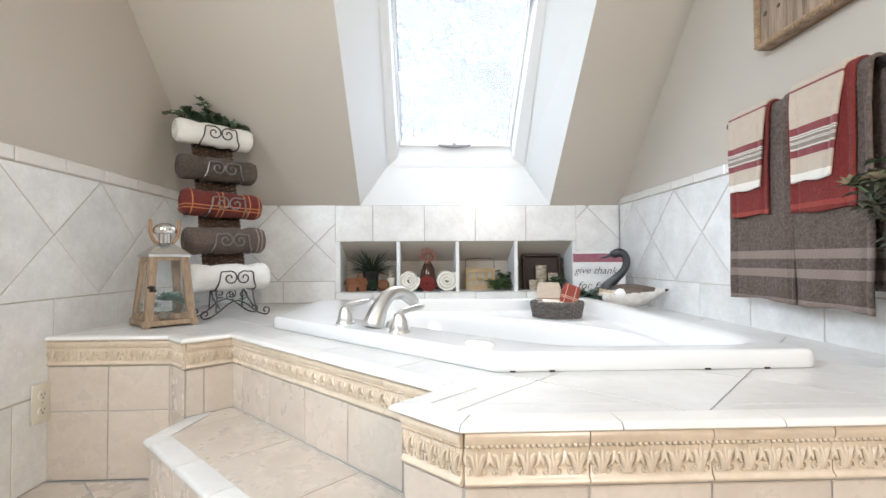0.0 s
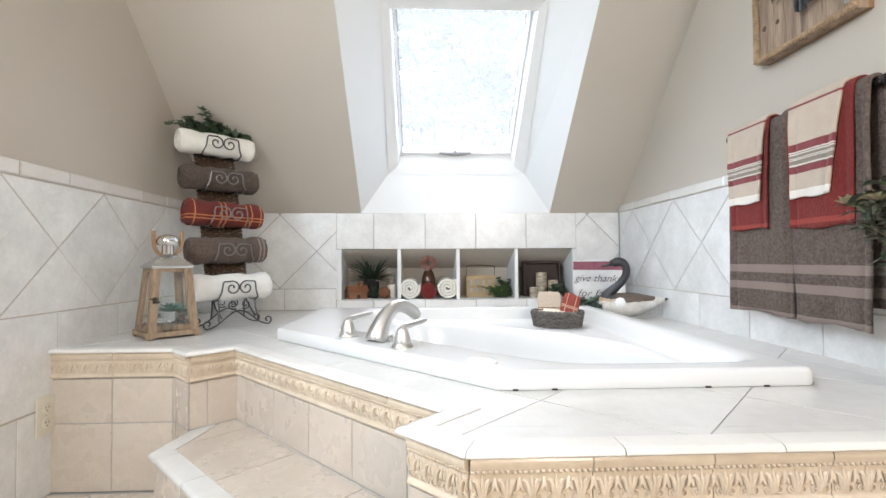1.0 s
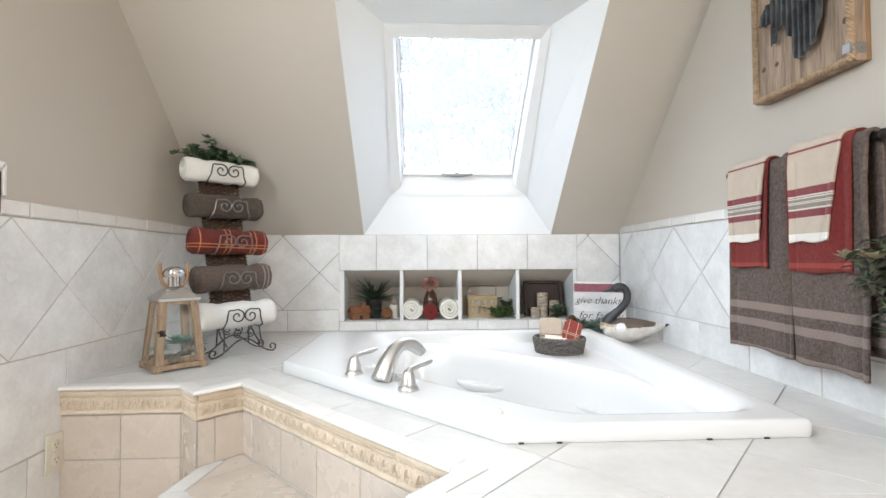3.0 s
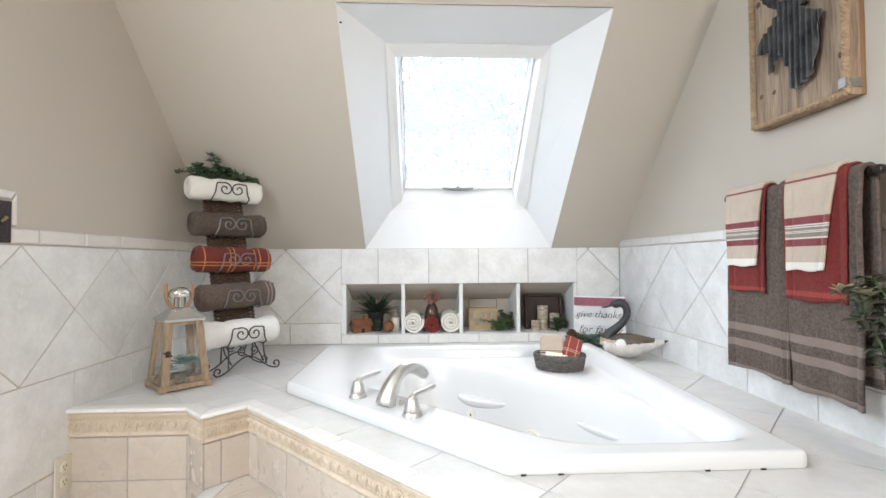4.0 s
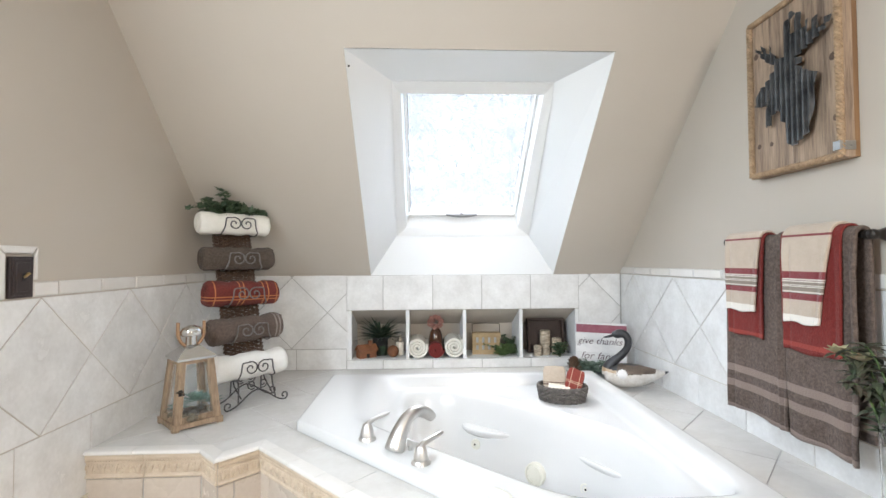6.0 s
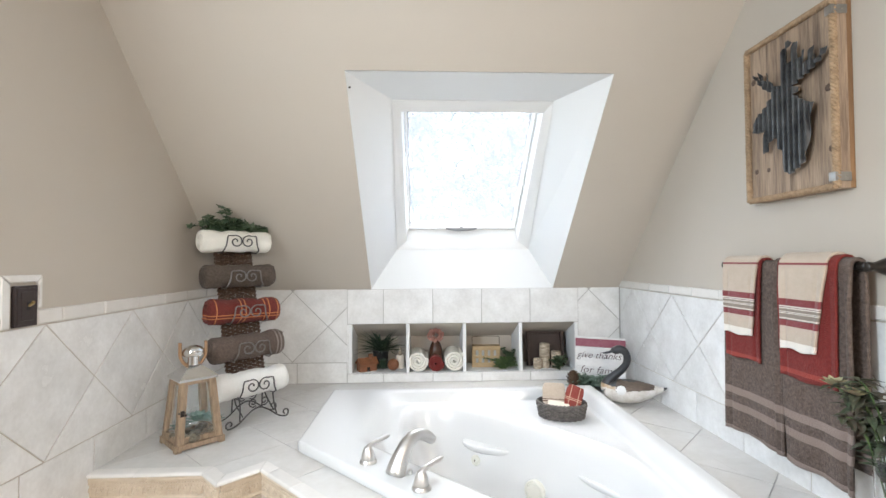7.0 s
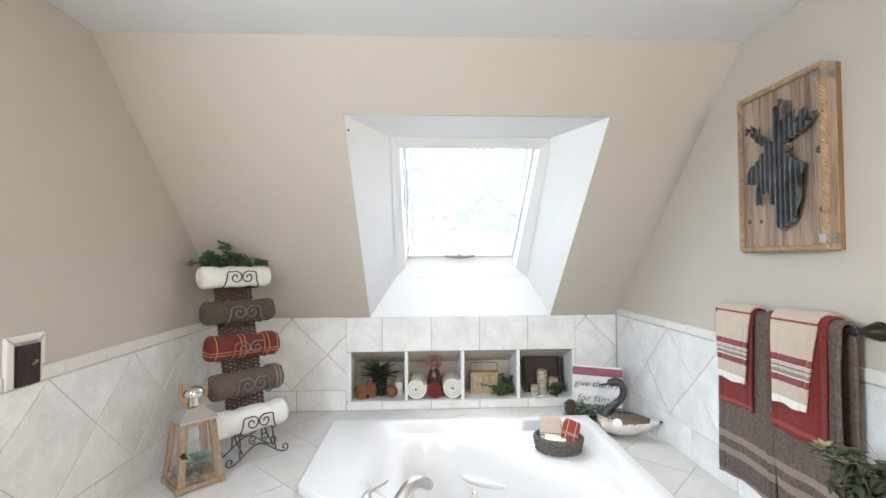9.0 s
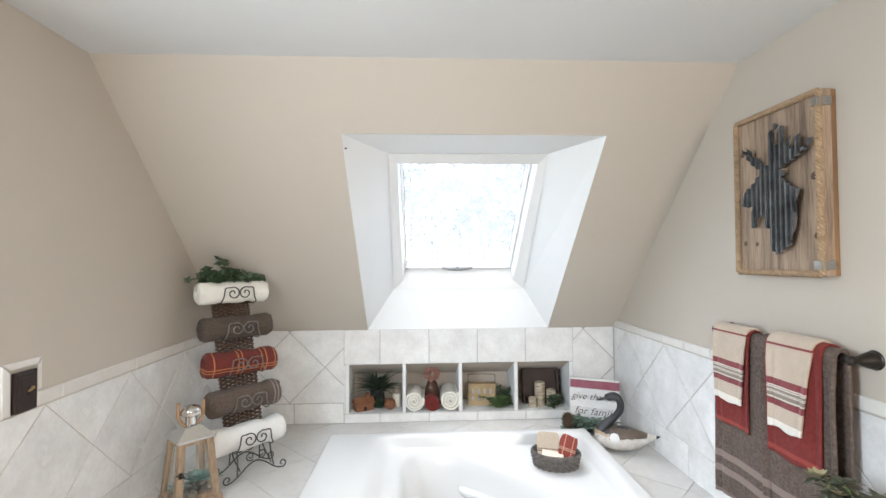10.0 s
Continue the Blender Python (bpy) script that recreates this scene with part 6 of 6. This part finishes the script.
def pine(x, y, h, seed):
    r = random.Random(seed)
    ob = thing("pine_tree", pose(x, y, -3.3), "tall pine tree standing outside the window", "tree", "trees outside")
    bm = bmesh.new()
    lean = Vector((r.uniform(-0.04, 0.04), r.uniform(-0.03, 0.03), 1))
    trunk = [lean * (h * k / 8) + Vector((0.12 * noise.noise(Vector((k * 0.7, seed, 0.3))), 0, 0)) for k in range(9)]
    tube(bm, trunk, [0.17 * (1 - 0.1 * k) for k in range(9)], seg=10)
    bl = bmesh.new()
    for k in range(60):
        s = r.uniform(0.22, 1.0)
        a = r.uniform(0, 6.28)
        reach = (1.12 - s) * h * 0.17 * r.uniform(0.5, 1.1) + 0.5
        p0 = lean * (h * s)
        p1 = p0 + Vector((math.cos(a) * reach, math.sin(a) * reach, r.uniform(-0.2, 0.3) * reach))
        tube(bm, [p0, p0.lerp(p1, 0.5) + Vector((0, 0, 0.12)), p1], [0.05, 0.03, 0.01], seg=5)
        for q in range(30):
            c = p0.lerp(p1, r.uniform(0.25, 1.05)) + Vector((r.gauss(0, 0.28), r.gauss(0, 0.28), r.gauss(0, 0.16)))
            leaf(bl, c, (r.gauss(0, 1), r.gauss(0, 1), r.gauss(0, 0.5)), (0, 0, 1), r.uniform(0.5, 1.1), 0.40, 0.2, 0.1)
    part("trunk", bm, BARK, ob, smooth=True)
    tagged(part("crown", bl, NEEDLES, ob), kind="stuff")


for x, y, h, seed in ((3.9, 27, 24, 1), (-6.5, 33, 27, 2), (-0.5, 30, 26, 3), (6.4, 32, 25, 4), (9.5, 36, 28, 5), (-3.6, 45, 31, 6), (1.5, 38, 29, 7), (12.5, 44, 30, 8), (-10.5, 42, 29, 9), (4.9, 46, 34, 10), (9.0, 60, 34, 11), (-7.5, 60, 33, 12)):
    pine(x, y, h, seed)

# ---------------------------------------------------------------- step before the tub
STEP = 0.252
step_line = [Vector((-0.676, 1.465)), Vector((-0.708, 1.240)), Vector((-0.085, 0.617))]
bath_step = thing("tiled_step", pose(0, 0, 0), "beige tiled step up to the bath deck", "step", kind="structure")
step_body = inward(step_line, 0.015)
step_plan = [tuple(step_body[0]), tuple(step_body[1]), tuple(step_body[2]), (0.108, 0.828), (-0.575, 1.520), (-0.640, 1.480)]
bm = bmesh.new()
for tri in triangles(step_plan):
    prism(bm, tri, FLOOR, STEP - 0.0018)
part("substrate", bm, GROUT, bath_step)

# ---------------------------------------------------------------- moulded border tiles
BW, BH = 0.190, 0.083


def border_mesh():
    """One moulded border tile: rolls above and below, a row of beads, a row of curled leaves."""
    bm = bmesh.new()
    prof = [(0.0, -0.004), (0.0, 0.006), (0.003, 0.009), (0.007, 0.009), (0.010, 0.006), (0.012, 0.004), (0.055, 0.004), (0.058, 0.0035), (0.062, 0.004), (0.063, 0.008), (0.068, 0.0095), (0.0735, 0.011), (0.077, 0.010), (BH, 0.007), (BH, -0.004)]
    loft(bm, [[Vector((u, v, w)) for v, w in prof] for u in (0.0008, BW - 0.0008)])
    n = 21
    for k in range(n):
        blob(bm, (BW * (k + 0.5) / n, 0.0600, 0.0045), (0.0041, 0.0041, 0.0055), 8, 5)
    motifs = 5
    for k in range(motifs):
        u = BW * (k + 0.5) / motifs
        # an upright flame between two leaves that curl over at the top, and scrolls at the foot
        tube(bm, [(u, 0.016, 0.004), (u, 0.028, 0.0062), (u + 0.0006, 0.042, 0.0056), (u, 0.054, 0.004)], [0.0022, 0.0044, 0.0036, 0.0010], seg=7)
        for s in (-1, 1):
            tube(bm, bez((u + s * 0.003, 0.017, 0.0045), (u + s * 0.004, 0.036, 0.007), (u + s * 0.008, 0.052, 0.006), (u + s * 0.0135, 0.044, 0.0045), 8), [0.0020, 0.0030, 0.0038, 0.0042, 0.0040, 0.0036, 0.0030, 0.0022, 0.0012], seg=6)
            tube(bm, bez((u + s * 0.018, 0.050, 0.004), (u + s * 0.0185, 0.040, 0.0065), (u + s * 0.016, 0.030, 0.0065), (u + s * 0.010, 0.030, 0.0045), 7), [0.0010, 0.0020, 0.0030, 0.0034, 0.0032, 0.0028, 0.0020, 0.0012], seg=6)
            c = (u + s * 0.0085, 0.0205)
            tube(bm, [Vector((c[0] + s * r * math.cos(a), c[1] + r * math.sin(a), 0.0052)) for r, a in [(0.0068 * (1 - 0.075 * i), radians(90 - 40 * i)) for i in range(11)]], 0.0015, seg=6)
    bmesh.ops.recalc_face_normals(bm, faces=bm.faces)
    me = bpy.data.meshes.new("border_tile")
    bm.to_mesh(me)
    bm.free()
    me.materials.append(BORDER)
    me.shade_smooth()
    me.set_sharp_from_angle(angle=radians(50))
    return me


BORDER_ME = border_mesh()
BORDER_TOP = DECK - 0.011
faces = inward(EDGE, 0.020)
for i, (p, q) in enumerate(zip(faces, faces[1:])):
    length = (q - p).length
    m = plane((p.x, p.y, 0), (q - p).to_3d(), Z)
    n = max(1, round(length / BW)) if i != 3 else 5
    ends = [length * k / n for k in range(n + 1)]
    if i == 6:
        ends = steps(0.190, 0.190, 0.0, length)
    for a, b in zip(ends, ends[1:]):
        ob = new("border_tile", BORDER_ME)
        ob.parent = deck
        ob.matrix_world = m @ Matrix.Translation((a, BORDER_TOP - BH, 0.0)) @ Matrix.Diagonal(((b - a) / BW, 1, 1.1, 1))
    low = STEP + 0.002 if i in (1, 2, 3, 4) else FLOOR
    cells = []
    us = {0: steps(0.197, 0.197, 0, length), 1: [0, length], 2: [0, 0.055, length], 3: steps(0.065, 0.197, 0, length), 6: steps(0.190, 0.190, 0, length)}.get(i, [0, length])
    top = BORDER_TOP - BH - 0.003
    rows = [FLOOR, 0.254, top] if i == 0 else ([low, top] if i in (2, 3) else [FLOOR, 0.205, top])
    if i == 1:
        rows = [FLOOR, 0.254, top]
    for v0, v1 in zip(rows, rows[1:]):
        cells += row(us, v0, v1)
    tiles("face_tile", deck, m, [rect(0.0005, length - 0.0005, rows[0], top)], cells, FACETILE, thick=0.003, gap=0.0035)

# ---------------------------------------------------------------- deck top: edge tiles and tiles set on the diagonal
bullnose(deck, EDGE, DECK + 0.002, 0.012, deck_joints)
inner_line = inward(EDGE, STRIP + 0.002)
top_poly = [tuple(p) for p in inner_line] + [(XR - 0.002, YB - 0.002), (XL + 0.002, YB - 0.002)]
top_poly[0] = (XL + 0.002, top_poly[0][1])
top_poly[7] = (XR - 0.002, top_poly[7][1])
regions = triangles(top_poly, [hole])
SQ = 0.430
cells = []
for a in range(-6, 12):
    for b in range(-12, 8):
        s0, d0 = 1.16 + SQ * a, -0.125 + SQ * b
        s1, d1 = s0 + SQ, d0 + SQ
        cells.append([((s0 + d0) / 2, (s0 - d0) / 2), ((s0 + d1) / 2, (s0 - d1) / 2), ((s1 + d1) / 2, (s1 - d1) / 2), ((s1 + d0) / 2, (s1 - d0) / 2)])
tiles("deck_tile", deck, Matrix.Translation((0, 0, DECK - 0.006)), regions, cells, DECKTILE, thick=0.006, gap=0.0035)

# step: edge tiles, top tiles, riser tiles
bullnose(bath_step, step_line, STEP + 0.002, 0.016, lambda i, length: steps(0.30, 0.30, 0, length) if i == 0 else steps(0.06, 0.20, 0, length), width=0.060, mat=DECKTILE)
inn = inward(step_line, 0.062)
step_top = [tuple(inn[0] + Vector((0.0, 0.0))), tuple(inn[1]), tuple(inn[2]), (0.108, 0.828), (-0.575, 1.520), (-0.610, 1.490)]
cells = []
for a in range(-5, 10):
    for b in range(-8, 8):
        s0, d0 = 0.93 - 0.424 + 0.424 * a, -1.94 + 0.424 * b
        s1, d1 = s0 + 0.424, d0 + 0.424
        cells.append([((s0 + d0) / 2, (s0 - d0) / 2), ((s0 + d1) / 2, (s0 - d1) / 2), ((s1 + d1) / 2, (s1 - d1) / 2), ((s1 + d0) / 2, (s1 - d0) / 2)])
tiles("step_tile", bath_step, Matrix.Translation((0, 0, STEP - 0.006)), triangles(step_top), cells, FACETILE, thick=0.006, gap=0.004)
for i, (p, q) in enumerate(zip(step_body, step_body[1:])):
    length = (q - p).length
    m = plane((p.x, p.y, 0), (q - p).to_3d(), Z)
    tiles("riser_tile", bath_step, m, [rect(0, length, FLOOR, STEP - 0.015)], row(steps(0.10, 0.105 if i == 1 else 0.2, 0, length), FLOOR, STEP - 0.015), FACETILE, thick=0.003, gap=0.0035)

# ---------------------------------------------------------------- floor tiles
cells = []
for a in range(-9, 8):
    for b in range(-9, 10):
        s0, d0 = 0.44 + 0.43 * a, -2.62 + 0.43 * b + 0.86
        s1, d1 = s0 + 0.43, d0 + 0.43
        cells.append([((s0 + d0) / 2, (s0 - d0) / 2), ((s0 + d1) / 2, (s0 - d1) / 2), ((s1 + d1) / 2, (s1 - d1) / 2), ((s1 + d0) / 2, (s1 - d0) / 2)])
tiles("floor_tile", floor, Matrix.Translation((0, 0, FLOOR - 0.006)), [rect(XL + 0.002, XR - 0.002, YF + 0.002, 1.475)], cells, FACETILE, thick=0.006, gap=0.006)

# ---------------------------------------------------------------- wall tiles
Y0 = -0.5
# left-hand wall: u = y
tiles("wall_tile", wall_left, WL, [rect(Y0, YB - 0.007, 0.624, 1.047)], diamonds(1.291, 0.8355, 0.2152, 0.2115, -6, 5), TILE, thick=0.003)
for v0, v1, first in ((0.315, 0.622, 1.510), (FLOOR, 0.313, 1.36)):
    tiles("wall_tile", wall_left, WL, [rect(Y0, YB - 0.007, v0, v1)], row(steps(first, 0.305, Y0, YB), v0, v1), TILE, thick=0.003)
gapy = (1.128, 1.284)
for a, b in ((Y0, gapy[0]), (gapy[1] - 0.032, YB - 0.007)):
    bm_cells = row(steps(1.548, 0.197, a, b), 1.050, 1.099)
    tiles("cap_tile", wall_left, WL, [rect(a, b, 1.050, 1.099)], bm_cells, BULLNOSE, thick=0.008, edge=0.004)
# bevelled surround of the switch
for quad in ([(1.128, 1.050), (1.160, 1.050), (1.160, 1.180), (1.128, 1.206)], [(1.252, 1.102), (1.270, 1.102), (1.270, 1.206), (1.252, 1.180)], [(1.128, 1.206), (1.160, 1.180), (1.252, 1.180), (1.270, 1.206)]):
    tiles("surround_tile", wall_left, WL, [quad], [quad], BULLNOSE, thick=0.010, edge=0.003)
# right-hand wall: u = -y
WR = plane((XR, 0, 0), -Y, Z)
tiles("wall_tile", wall_right, WR, [rect(-YB + 0.007, -Y0, 0.642, 1.066)], diamonds(-2.034, 0.855, 0.2152, 0.2120, -3, 7), TILE, thick=0.003)
for v0, v1, first in ((0.333, 0.640, -1.538), (FLOOR, 0.331, -1.40)):
    tiles("wall_tile", wall_right, WR, [rect(-YB + 0.007, -Y0, v0, v1)], row(steps(first, 0.305, -YB, -Y0), v0, v1), TILE, thick=0.003)
tiles("cap_tile", wall_right, WR, [rect(-YB + 0.007, -Y0, 1.069, 1.113)], row(steps(-1.66, 0.197, -YB, -Y0), 1.069, 1.113), BULLNOSE, thick=0.008, edge=0.004)
# back wall: u = x
WB = plane((0, YB, 0), X, Z)
JX = [NL - 0.010, -0.236, 0.067, 0.369, 0.672, 0.975]
tiles("wall_tile", wall_back, WB, [rect(JX[0], JX[-1], NT + 0.001, SLOPE_Z)], row(JX, NT + 0.001, SLOPE_Z), TILE, thick=0.003)
tiles("wall_tile", wall_back, WB, [rect(JX[0], JX[-1], DECK, NB - 0.001)], row(JX, DECK, NB - 0.001), TILE, thick=0.003)
tiles("wall_tile", wall_back, WB, [rect(XL + 0.007, JX[0], 0.625, SLOPE_Z)], diamonds(-0.785, 0.843, 0.213, 0.213, -2, 3), TILE, thick=0.003)
tiles("wall_tile", wall_back, WB, [rect(XL + 0.007, JX[0], DECK, 0.623)], row(steps(-0.757, 0.305, XL, JX[0]), DECK, 0.623), TILE, thick=0.003)
tiles("wall_tile", wall_back, WB, [rect(JX[-1], XR - 0.007, 0.625, SLOPE_Z)], diamonds(1.044, 0.843, 0.213, 0.213, -2, 3), TILE, thick=0.003)
tiles("wall_tile", wall_back, WB, [rect(JX[-1], XR - 0.007, DECK, 0.623)], row([JX[-1], 1.10, XR], DECK, 0.623), TILE, thick=0.003)
for x0, x1 in ((JX[0], NL), (NR, JX[-1])):
    tiles("wall_tile", wall_back, WB, [rect(x0, x1, NB, NT)], [rect(x0, x1, NB, NT)], TILE, gap=0.001)
